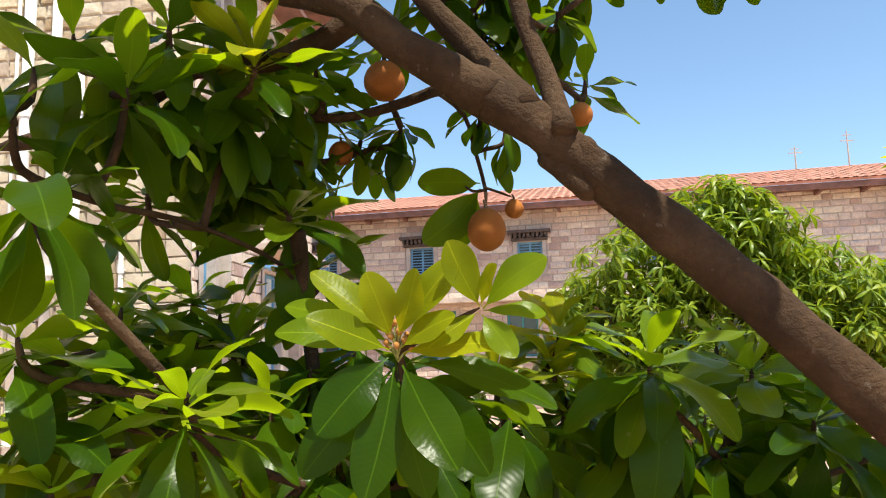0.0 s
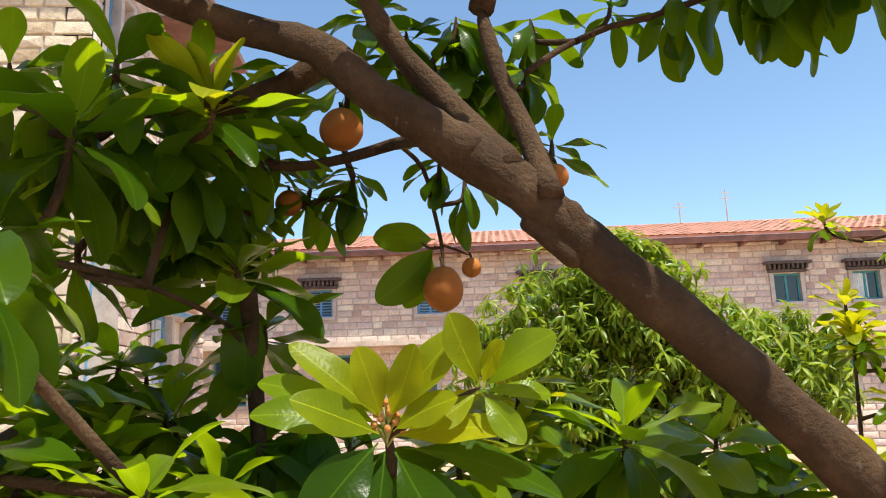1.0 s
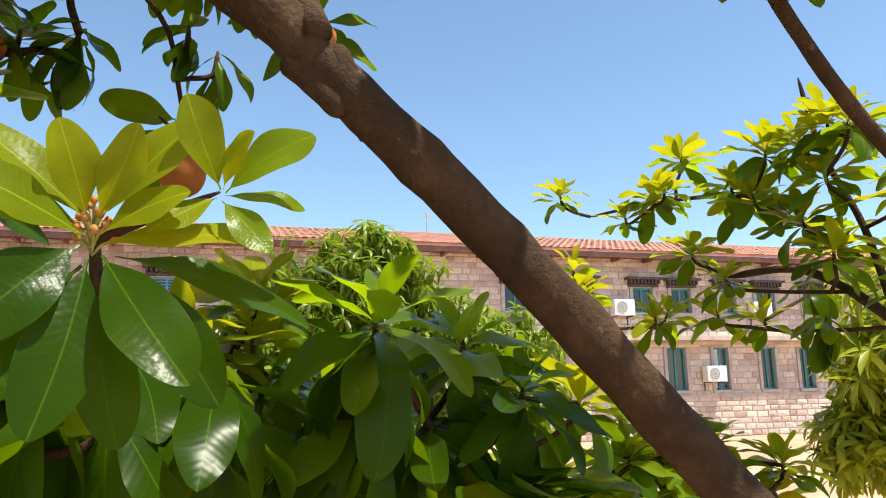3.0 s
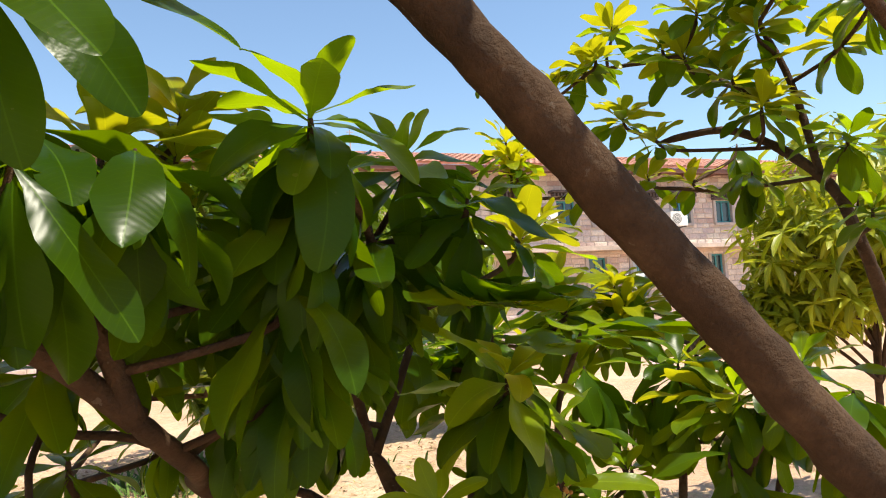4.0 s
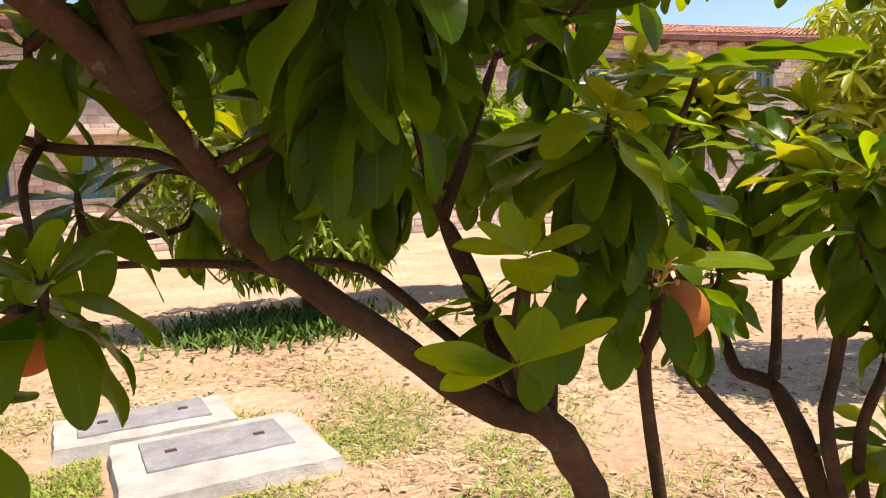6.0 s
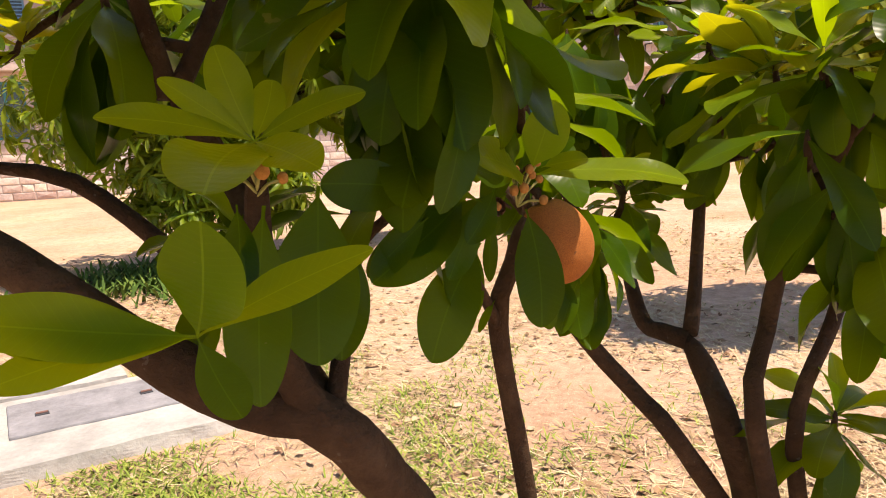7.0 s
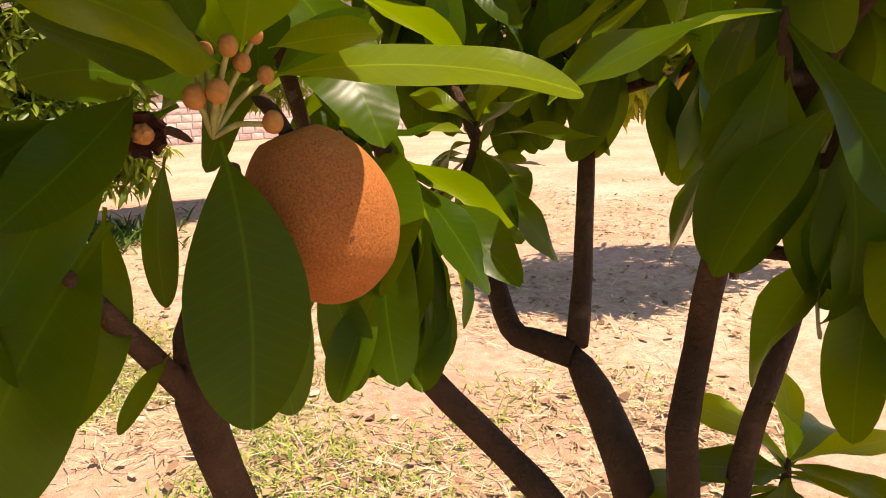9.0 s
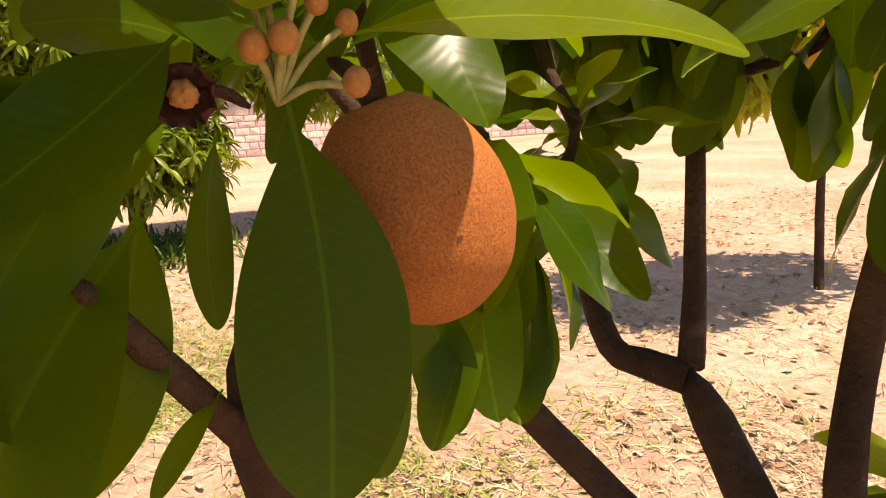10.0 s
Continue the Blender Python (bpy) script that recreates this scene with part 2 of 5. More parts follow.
# ---------------------------------------------------------------- ground
def build_ground():
    rng = np.random.default_rng(3)
    xs = np.concatenate([[-400, -150, -60], np.linspace(-25, 45, 141), [80, 160, 400]])
    ys = np.concatenate([[-400, -150, -50], np.linspace(-12, 40, 105), [80, 160, 400]])
    V, F = [], []
    for y in ys:
        for x in xs:
            near = 1.0 if -12 <= y <= 22 and -4 <= x <= 45 else 0.0
            z = near * 0.035 * (noise.noise(Vector((x * 0.6, y * 0.6, 0))) + 0.5 * noise.noise(Vector((x * 2, y * 2, 3)))) - 0.02
            V.append((x, y, z))
    n = len(xs)
    for j in range(len(ys) - 1):
        for i in range(n - 1):
            a = j * n + i
            F.append((a, a + 1, a + n + 1, a + n))
    g = raw("ground", V, F, M_GROUND, smooth=True)
    tagged(g, "dry sandy ground with straw and thin green patches", "ground", kind="structure")


def ground_z(x, y):
    return 0.035 * (noise.noise(Vector((x * 0.6, y * 0.6, 0))) + 0.5 * noise.noise(Vector((x * 2, y * 2, 3)))) - 0.02


def blades(name, label, material, count, seed, spot, length, lie, width=0.003, kind="grass"):
    """Thin two-segment blades, each from its own spot on the ground."""
    r = random.Random(seed)
    V, F = [], []
    for _ in range(count):
        x, y = spot(r)
        az, L, up = r.uniform(0, 6.283), length * r.uniform(0.5, 1.3), r.uniform(*lie)
        dx, dy = math.cos(az), math.sin(az)
        z = ground_z(x, y)
        w = width * r.uniform(0.7, 1.4)
        k = len(V)
        for s, ww in ((0, 1.0), (0.55, 0.8), (1.0, 0.15)):
            h = z + L * up * s * (1.25 - 0.45 * s) + 0.004
            px, py = x + dx * L * s * math.sqrt(max(0.05, 1 - up * up)), y + dy * L * s * math.sqrt(max(0.05, 1 - up * up))
            V.append((px - dy * w * ww, py + dx * w * ww, h))
            V.append((px + dy * w * ww, py - dx * w * ww, h + 0.001))
        F += [(k, k + 1, k + 3, k + 2), (k + 2, k + 3, k + 5, k + 4)]
    o = raw(name, V, F, material)
    return tagged(o, label, kind, kind="stuff")


def near_ground(r):
    d = 1.0 + 9.0 * r.random() ** 1.4
    a = radians(r.uniform(-12, 62))
    return 0.6 + d * math.sin(a) * 1.1, 1.4 + d * math.cos(a)


def straw_spot(r):
    while True:
        x, y = near_ground(r)
        if noise.noise(Vector((x * 0.9, y * 0.9, 7))) > r.uniform(-0.5, 0.35) and not (-0.1 < x < 1.5 and 4.4 < y < 6.4):
            return x, y


def green_spot(r):
    while True:
        if r.random() < 0.88:
            x, y = r.gauss(0.4, 1.1), r.gauss(4.5, 1.1)
        else:
            x, y = near_ground(r)
        if noise.noise(Vector((x * 1.3, y * 1.3, 21))) > r.uniform(-0.15, 0.35) - 0.22 * math.exp(-((x - 0.4) / 1.1) ** 2 - ((y - 4.3) / 0.9) ** 2) and not (0.25 < x < 1.4 and 4.52 < y < 5.55) and not (-0.02 < x < 1.05 and 5.5 < y < 6.25):
            return x, y


build_ground()
blades("straw", "dry fallen straw scattered over sandy ground", M_STRAW, 38000, 5, straw_spot, 0.10, (0.02, 0.35), 0.0022, "straw")
blades("grass", "thin green grass growing in patches", M_GRASS, 30000, 6, green_spot, 0.05, (0.2, 0.8), 0.0032, "grass")


def weed_spot(r):
    return r.gauss(WX, 0.55), r.gauss(WY, 0.45)


WX, WY = 1.95, 8.75
blades("weeds", "low broad-leaved green weeds in a clump", M_WEED, 2600, 9, weed_spot, 0.20, (0.4, 0.95), 0.014, "weeds")


def litter():
    r = random.Random(8)
    V, F = [], []
    for _ in range(4200):
        x, y = straw_spot(r)
        z = ground_z(x, y) + 0.006
        az, L, w = r.uniform(0, 6.283), r.uniform(0.03, 0.075), r.uniform(0.010, 0.022)
        c, s = math.cos(az), math.sin(az)
        k = len(V)
        for q, ww, h in ((0, 0.0, 0.004), (0.35, 1.0, 0.0), (0.35, -1.0, r.uniform(0, 0.018)), (0.75, 0.8, 0.006), (0.75, -0.8, r.uniform(0, 0.02)), (1.0, 0.0, r.uniform(0, 0.02))):
            V.append((x + c * L * q - s * w * ww, y + s * L * q + c * w * ww, z + h))
        F += [(k, k + 1, k + 2), (k + 1, k + 3, k + 4, k + 2), (k + 3, k + 5, k + 4)]
    tagged(raw("leaf_litter", V, F, M_LITTER), "curled dry brown leaves lying on the ground", "leaf litter", kind="stuff")


litter()


# ---------------------------------------------------------------- manhole slabs
def manhole(at, size, cover, turn, back=0.0):
    """A whitewashed concrete plinth with a grey cover sunk in a rim and two lifting eyes."""
    base = empty("manhole_slab", m=pose(at[0], at[1], 0, 0, 0, turn))
    tagged(base, "rough whitewashed concrete slab with a grey cover", "manhole", group="manhole slabs in the grass")
    sx, sy = size[0] / 2, size[1] / 2
    cx, cy = cover[0] / 2, cover[1] / 2
    rnd = random.Random(int(at[0] * 100))
    bm = bmesh.new()
    add_box(bm, (-sx, -sy, -0.08), (sx, sy, 0.052), 0.0)
    for v in bm.verts:
        v.co.x *= 1.0 if v.co.z > 0 else 1.06
        v.co.y *= 1.0 if v.co.z > 0 else 1.06
    bmesh.ops.subdivide_edges(bm, edges=bm.edges[:], cuts=9, use_grid_fill=True)
    for v in bm.verts:
        p = v.co * 9
        v.co += Vector((noise.noise(p), noise.noise(p + Vector((5, 0, 0))), 0.5 * noise.noise(p + Vector((0, 7, 0))))) * 0.014
    part("plinth", bm, M_CONC, base, "crumbling whitewashed concrete")
    bm = bmesh.new()
    add_box(bm, (-cx, -cy + back, 0.01), (cx, cy + back, 0.066), 0.008)
    part("cover", bm, M_COVER, base, "worn grey cover")
    for s in (-1, 1):
        # flat dark plate on the cover, a hollow's shade put into its colour
        bm = bmesh.new()
        add_box(bm, (s * cx * 0.62 - 0.03, back - 0.02, 0.064), (s * cx * 0.62 + 0.03, back + 0.02, 0.071), 0.003)
        part("recess_shade_plate", bm, M_DARK, base)
        bm = bmesh.new()
        bmesh.ops.create_cone(bm, segments=12, radius1=0.006, radius2=0.006, depth=0.05, cap_ends=True, matrix=pose(s * cx * 0.62, back, 0.074, 0, 90, 0))
        part("lifting_bar", bm, M_FASCIA, base)


manhole((0.82, 5.04), (1.02, 0.92), (0.74, 0.47), 1.5, 0.11)
manhole((0.51, 5.87), (0.98, 0.62), (0.74, 0.42), 1.5, 0.06)


# ---------------------------------------------------------------- buildings
def pierced_wall(name, u0, u1, z0, z1, thick, holes, material, parent):
    """A wall in the plane y = 0, thickness towards +y, with holes that go through it."""
    us = sorted({u0, u1, *[h[0] for h in holes], *[h[1] for h in holes]})
    zs = sorted({z0, z1, *[h[2] for h in holes], *[h[3] for h in holes]})
    nu, nz = len(us), len(zs)
    V = [(u, y, z) for y in (0, thick) for z in zs for u in us]
    full = lambda i, k: 0 <= i < nu - 1 and 0 <= k < nz - 1 and not any(h[0] < (us[i] + us[i + 1]) / 2 < h[1] and h[2] < (zs[k] + zs[k + 1]) / 2 < h[3] for h in holes)
    at = lambda i, k, back: back * nu * nz + k * nu + i
    F = []
    for i in range(nu - 1):
        for k in range(nz - 1):
            if not full(i, k):
                continue
            F.append((at(i, k, 0), at(i + 1, k, 0), at(i + 1, k + 1, 0), at(i, k + 1, 0)))
            F.append((at(i + 1, k, 1), at(i, k, 1), at(i, k + 1, 1), at(i + 1, k + 1, 1)))
            for di, dk, p, q in ((-1, 0, (i, k + 1), (i, k)), (1, 0, (i + 1, k), (i + 1, k + 1)), (0, -1, (i, k), (i + 1, k)), (0, 1, (i + 1, k + 1), (i, k + 1))):
                if not full(i + di, k + dk):
                    F.append((at(*p, 0), at(*p, 1), at(*q, 1), at(*q, 0)))
    return raw(name, V, F, material, parent)


def courses(u0, u1, z0, z1, h, lengths, holes, r):
    """The stones of a coursed wall: (u, v, z, w) rectangles clear of the holes."""
    z = z0
    while z < z1 - 0.08:
        hh = min(h * r.uniform(0.88, 1.12), z1 - z)
        u = u0 - r.uniform(0, lengths[0])
        while u < u1:
            L = r.uniform(*lengths)
            a, b = max(u, u0), min(u + L, u1)
            spans = [(a, b)]
            for h0, h1, g0, g1 in holes:
                if z + hh * 0.5 > g0 and z + hh * 0.5 < g1:
                    spans = [q for s0, s1 in spans for q in ((s0, min(s1, h0)), (max(s0, h1), s1)) if q[1] - q[0] > 0.05]
            for s0, s1 in spans:
                if s1 - s0 > 0.05:
                    yield s0, s1, z, z + hh
            u += L
        z += hh


def stone_shape(u0, u1, z0, z1, depth, edge, r):
    g = 0.010
    j = lambda: r.uniform(-0.008, 0.008)
    a = [(u0 + g, 0, z0 + g), (u1 - g, 0, z0 + g), (u1 - g, 0, z1 - g), (u0 + g, 0, z1 - g)]
    e = edge
    b = [(u0 + g + e + j(), -depth + j(), z0 + g + e + j()), (u1 - g - e + j(), -depth + j(), z0 + g + e + j()), (u1 - g - e + j(), -depth + j(), z1 - g - e + j()), (u0 + g + e + j(), -depth + j(), z1 - g - e + j())]
    mid = ((u0 + u1) / 2 + j(), -depth - r.uniform(0.0, 0.02), (z0 + z1) / 2)
    return a + b + [mid], [(0, 1, 5, 4), (1, 2, 6, 5), (2, 3, 7, 6), (3, 0, 4, 7), (4, 5, 8), (5, 6, 8), (6, 7, 8), (7, 4, 8)]


def stone_face(u0, u1, z0, z1, h, lengths, holes, material, parent, seed, depth=0.025, singles=None):
    r = random.Random(seed)
    V, F, shapes, made = [], [], [], 0
    for s in courses(u0, u1, z0, z1, h, lengths, holes, r):
        if singles and singles[0] < s[0] < singles[1] and singles[2] < s[2] < singles[3] and made < 150:
            if len(shapes) < 8:
                v, f = stone_shape(-0.5, 0.5, -0.5, 0.5, 1.0, 0.06, r)
                v = [(p[0], -1.0 + 0.25 * r.random() if p[1] < 0 else 0, p[2]) for p in v]
                me = bpy.data.meshes.new("stone")
                me.from_pydata(v, [], f)
                me.materials.append(material)
                shapes.append(me)
            o = new("stone", shapes[made % 8])
            o.parent = parent
            o.matrix_local = Matrix.LocRotScale(((s[0] + s[1]) / 2, 0, (s[2] + s[3]) / 2), None, (s[1] - s[0], depth * 1.5, s[3] - s[2]))
            made += 1
            continue
        v, f = stone_shape(*s, depth, 0.014, r)
        k = len(V)
        V += v
        F += [tuple(k + i for i in q) for q in f]
    o = raw("stonework", V, F, material, parent)
    o["kind"] = "stuff"
    return o


def window_unit(parent, u0, u1, z0, z1, material, canopy=True, curtain=False, louvre=False):
    """Frame with mullion, two panes, stone sill, timber canopy with a row of blocks under it."""
    w = 0.06
    bm = bmesh.new()
    y0, y1 = 0.08, 0.16
    add_box(bm, (u0, y0, z0), (u0 + w, y1, z1))
    add_box(bm, (u1 - w, y0, z0), (u1, y1, z1))
    add_box(bm, (u0 + w, y0, z1 - w), (u1 - w, y1, z1))
    add_box(bm, (u0 + w, y0, z0), (u1 - w, y1, z0 + w))
    mid = (u0 + u1) / 2
    add_box(bm, (mid - w / 2, y0 + 0.004, z0 + w), (mid + w / 2, y1 - 0.004, z1 - w))
    frame_ob = part("window", bm, material, parent)
    for a, b in ((u0 + w, mid - w / 2), (mid + w / 2, u1 - w)):
        bm = bmesh.new()
        add_box(bm, (a, 0.118, z0 + w), (b, 0.126, z1 - w))
        part("pane", bm, M_PANE, frame_ob)
        if louvre:
            for i in range(int((z1 - z0 - 2 * w) / 0.09)):
                zz = z0 + w + 0.04 + i * 0.09
                bm = bmesh.new()
                add_box(bm, (a, 0.090, zz), (b, 0.112, zz + 0.03))
                part("slat", bm, material, frame_ob)
    if curtain:
        bm = bmesh.new()
        n = 12
        a, b = u0 + w, u0 + (u1 - u0) * (0.6 if curtain == 1 else 0.94)
        vs = [[bm.verts.new((a + (b - a) * i / n, 0.115, z)) for z in (z0 + w, z1 - w)] for i in range(n + 1)]
        for i in range(n):
            for v in vs[i]:
                v.co.y = 0.105 + 0.008 * (i % 2)
            bm.faces.new((vs[i][0], vs[i + 1][0], vs[i + 1][1], vs[i][1]))
        part("curtain", bm, M_CURTAIN, frame_ob, "pale curtain sheet over the panes")
    bm = bmesh.new()
    add_box(bm, (u0 - 0.10, -0.09, z0 - 0.10), (u1 + 0.10, 0.12, z0 - 0.004))
    part("sill", bm, M_SILL, frame_ob, "pale stone sill")
    for a, b in ((u0 - 0.12, u0 - 0.002), (u1 + 0.002, u1 + 0.12)):
        bm = bmesh.new()
        add_box(bm, (a, -0.055, z0 - 0.002), (b, 0.10, z1 + 0.02))
        part("jamb", bm, M_SILL, frame_ob)
    if canopy:
        bm = bmesh.new()
        add_box(bm, (u0 - 0.28, -0.34, z1 + 0.26), (u1 + 0.28, 0.02, z1 + 0.34))
        add_box(bm, (u0 - 0.18, -0.16, z1 + 0.03), (u1 + 0.18, 0.02, z1 + 0.10))
        n = int((u1 - u0 + 0.36) / 0.13)
        for i in range(n + 1):
            uu = u0 - 0.18 + i * (u1 - u0 + 0.30) / n
            add_box(bm, (uu, -0.27, z1 + 0.12), (uu + 0.06, 0.02, z1 + 0.255))
        part("canopy", bm, M_TIMBER, frame_ob, "dark carved timber canopy")
    return frame_ob


def tiled_roof(parent, u0, u1, eave_y, eave_z, ridge_y, ridge_z, material):
    bm = bmesh.new()
    vs = [bm.verts.new(p) for p in ((u0, eave_y, eave_z), (u1, eave_y, eave_z), (u1, ridge_y, ridge_z), (u0, ridge_y, ridge_z), (u0, eave_y, eave_z - 0.08), (u1, eave_y, eave_z - 0.08), (u1, ridge_y, ridge_z - 0.08), (u0, ridge_y, ridge_z - 0.08))]
    for f in ((0, 1, 2, 3), (5, 4, 7, 6), (4, 5, 1, 0), (7, 3, 2, 6), (4, 0, 3, 7), (1, 5, 6, 2)):
        bm.faces.new([vs[i] for i in f])
    roof = part("roof", bm, material, parent, "red tiled roof")
    r = random.Random(2)
    V, F = [], []
    d = Vector((0, ridge_y - eave_y, ridge_z - eave_z))
    nrm = Vector((0, -d.z, d.y)).normalized()
    if nrm.z < 0:
        nrm = -nrm
    u = u0
    while u < u1 - 0.2:
        for row in range(12):
            p0 = Vector((u, eave_y, eave_z)) + d * (row / 12) - d.normalized() * 0.04
            p1 = Vector((u, eave_y, eave_z)) + d * ((row + 1) / 12)
            k = len(V)
            lift = 0.024 + r.uniform(-0.004, 0.004)
            for p, l in ((p0, lift), (p1, lift - 0.018)):
                for du, h in ((0.0, 0.0), (0.05, 0.8), (0.11, 1.0), (0.17, 0.8), (0.22, 0.0)):
                    V.append(tuple(p + Vector((du, 0, 0)) + nrm * (l * h + 0.012)))
            for i in range(4):
                F.append((k + i, k + i + 1, k + i + 6, k + i + 5))
            F.append((k, k + 5, k + 9, k + 4))
        u += 0.24
    o = raw("roof_tiles", V, F, material, roof)
    o["kind"] = "stuff"
    return roof


def main_building():
    m = Matrix.Translation((0, 23.5, 0)) @ Matrix.Rotation(math.atan(-0.12), 4, 'Z')
    b = empty("stone_building", m=m)
    tagged(b, "two-storey pink stone building with a red tiled roof", "building")
    upper = [(-9.6, 1), (-6.15, 1), (-2.9, 1), (0.55, 1), (3.9, 0), (7.3, 0), (11.35, 1), (13.65, 1), (16.05, 1), (17.55, 0), (19.4, 1), (21.05, 0), (23.07, 1), (25.75, 1), (28.4, 1), (31.0, 1), (33.6, 1), (36.2, 1)]
    lower = [(-9.4, 1.1), (-5.9, 1.1), (-2.55, 1.1), (0.15, 0.95), (3.2, 1.0), (6.2, 1.0), (9.2, 1.0), (12.4, 1.0), (15.2, 0.9), (17.2, 0.75), (19.05, 0.6), (21.0, 0.6), (22.65, 0.6), (24.9, 0.7), (27.4, 0.7), (30.0, 0.7), (33.0, 0.7)]
    holes = [(u, u + 0.78, 4.22, 5.08) for u, _ in upper] + [(u, u + w, 1.56, 3.02) for u, w in lower]
    pierced_wall("wall", -14, 44, -0.1, 6.15, 0.4, holes, M_JOINT, b)
    solid = [(h[0] - 0.125, h[1] + 0.125, h[2] - 0.105, h[3] + 0.03) for h in holes]
    stone_face(-14, 44, 0.0, 6.1, 0.2, (0.26, 0.55), solid, M_STONE, b, 11, 0.022)
    # one dark sheet behind the openings, its colour standing in for the rooms' shade
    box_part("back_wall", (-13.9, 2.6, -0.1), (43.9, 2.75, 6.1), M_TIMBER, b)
    for i, (u, c) in enumerate(upper):
        window_unit(b, u, u + 0.78, 4.22, 5.08, M_TEAL if u > 5 else M_BLUE, True, i % 3 == 1, u < 5)
    for i, (u, w) in enumerate(lower):
        window_unit(b, u, u + w, 1.56, 3.02, M_TEAL, False, i % 4 == 2)
    bm = bmesh.new()
    add_box(bm, (-14, -0.62, 3.24), (44, 0.0, 3.40), 0.01)
    add_box(bm, (-14, -0.10, 3.12), (44, 0.0, 3.236), 0.01)
    part("ledge", bm, M_LEDGE, b, "projecting concrete ledge between the storeys")
    bm = bmesh.new()
    add_box(bm, (-14, -0.06, 1.34), (44, 0.0, 1.44), 0.01)
    part("string_course", bm, M_SILL, b)
    tiled_roof(b, -14.5, 44.5, -0.75, 6.25, 4.6, 7.75, M_TILE)
    bm = bmesh.new()
    add_box(bm, (-14.5, -0.72, 6.0), (44.5, -0.66, 6.17))
    add_box(bm, (-14.5, -0.655, 6.08), (44.5, -0.004, 6.12))
    part("fascia", bm, M_FASCIA, b, "weathered dark fascia board")
    for i in range(48):
        bm = bmesh.new()
        add_box(bm, (-14 + i * 1.22, -0.65, 5.94), (-13.92 + i * 1.22, -0.03, 6.076))
        part("rafter", bm, M_FASCIA, b)
    return m


MAIN = main_building()


def air_conditioner(u, z):
    """An outdoor unit on two angle brackets fixed to the wall."""
    a = empty("air_conditioner", m=MAIN @ Matrix.Translation((u, -0.24, z)))
    tagged(a, "white outdoor air conditioning unit on wall brackets", "air conditioner", group="units on the stone wall")
    box_part("case", (-0.38, -0.17, 0), (0.38, 0.15, 0.54), M_WHITE, a, 0.015)
    bm = bmesh.new()
    bmesh.ops.create_cone(bm, segments=28, radius1=0.21, radius2=0.20, depth=0.02, cap_ends=True, matrix=pose(-0.1, -0.178, 0.27, 90, 0, 0))
    g = part("fan_grille", bm, M_GRILLE, a)
    for rad in (0.07, 0.13, 0.19):
        bm = bmesh.new()
        ring = [[bm.verts.new((-0.1 + rr * math.cos(t), yy, 0.27 + rr * math.sin(t))) for t in [i * math.pi / 14 for i in range(28)]] for rr, yy in ((rad, -0.192), (rad + 0.014, -0.192))]
        for i in range(28):
            bm.faces.new((ring[0][i], ring[0][(i + 1) % 28], ring[1][(i + 1) % 28], ring[1][i]))
        part("grille_ring", bm, M_WHITE, g)
    for s in (-0.28, 0.28):
        bm = bmesh.new()
        add_box(bm, (s - 0.02, -0.17, -0.04), (s + 0.02, 0.24, -0.002))
        add_box(bm, (s - 0.02, 0.19, -0.30), (s + 0.02, 0.23, -0.042))
        part("bracket", bm, M_DARK, a)
    bm = bmesh.new()
    add_box(bm, (0.385, -0.05, 0.10), (0.42, 0.20, 0.14), 0.008)
    part("pipe", bm, M_WHITE, a)


for u, z in ((18.88, 1.84), (21.0, 4.08), (15.5, 4.08), (15.0, 1.9)):
    air_conditioner(u, z)


def antenna(u, z, h):
    a = empty("roof_antenna", m=MAIN @ Matrix.Translation((u, 4.4, z)))
    tagged(a, "thin metal antenna standing on the roof ridge", "antenna")
    bm = bmesh.new()
    bmesh.ops.create_cone(bm, segments=6, radius1=0.03, radius2=0.02, depth=h, cap_ends=True, matrix=Matrix.Translation((0, 0, h / 2)))
    part("mast", bm, M_SILL, a)
    bm = bmesh.new()
    add_box(bm, (-0.22, -0.012, h * 0.72), (0.22, 0.012, h * 0.72 + 0.03))
    add_box(bm, (-0.14, -0.012, h * 0.88), (0.14, 0.012, h * 0.88 + 0.03))
    part("crossbar", bm, M_SILL, a)


antenna(9.9, 7.68, 0.85)
antenna(11.6, 7.68, 1.25)


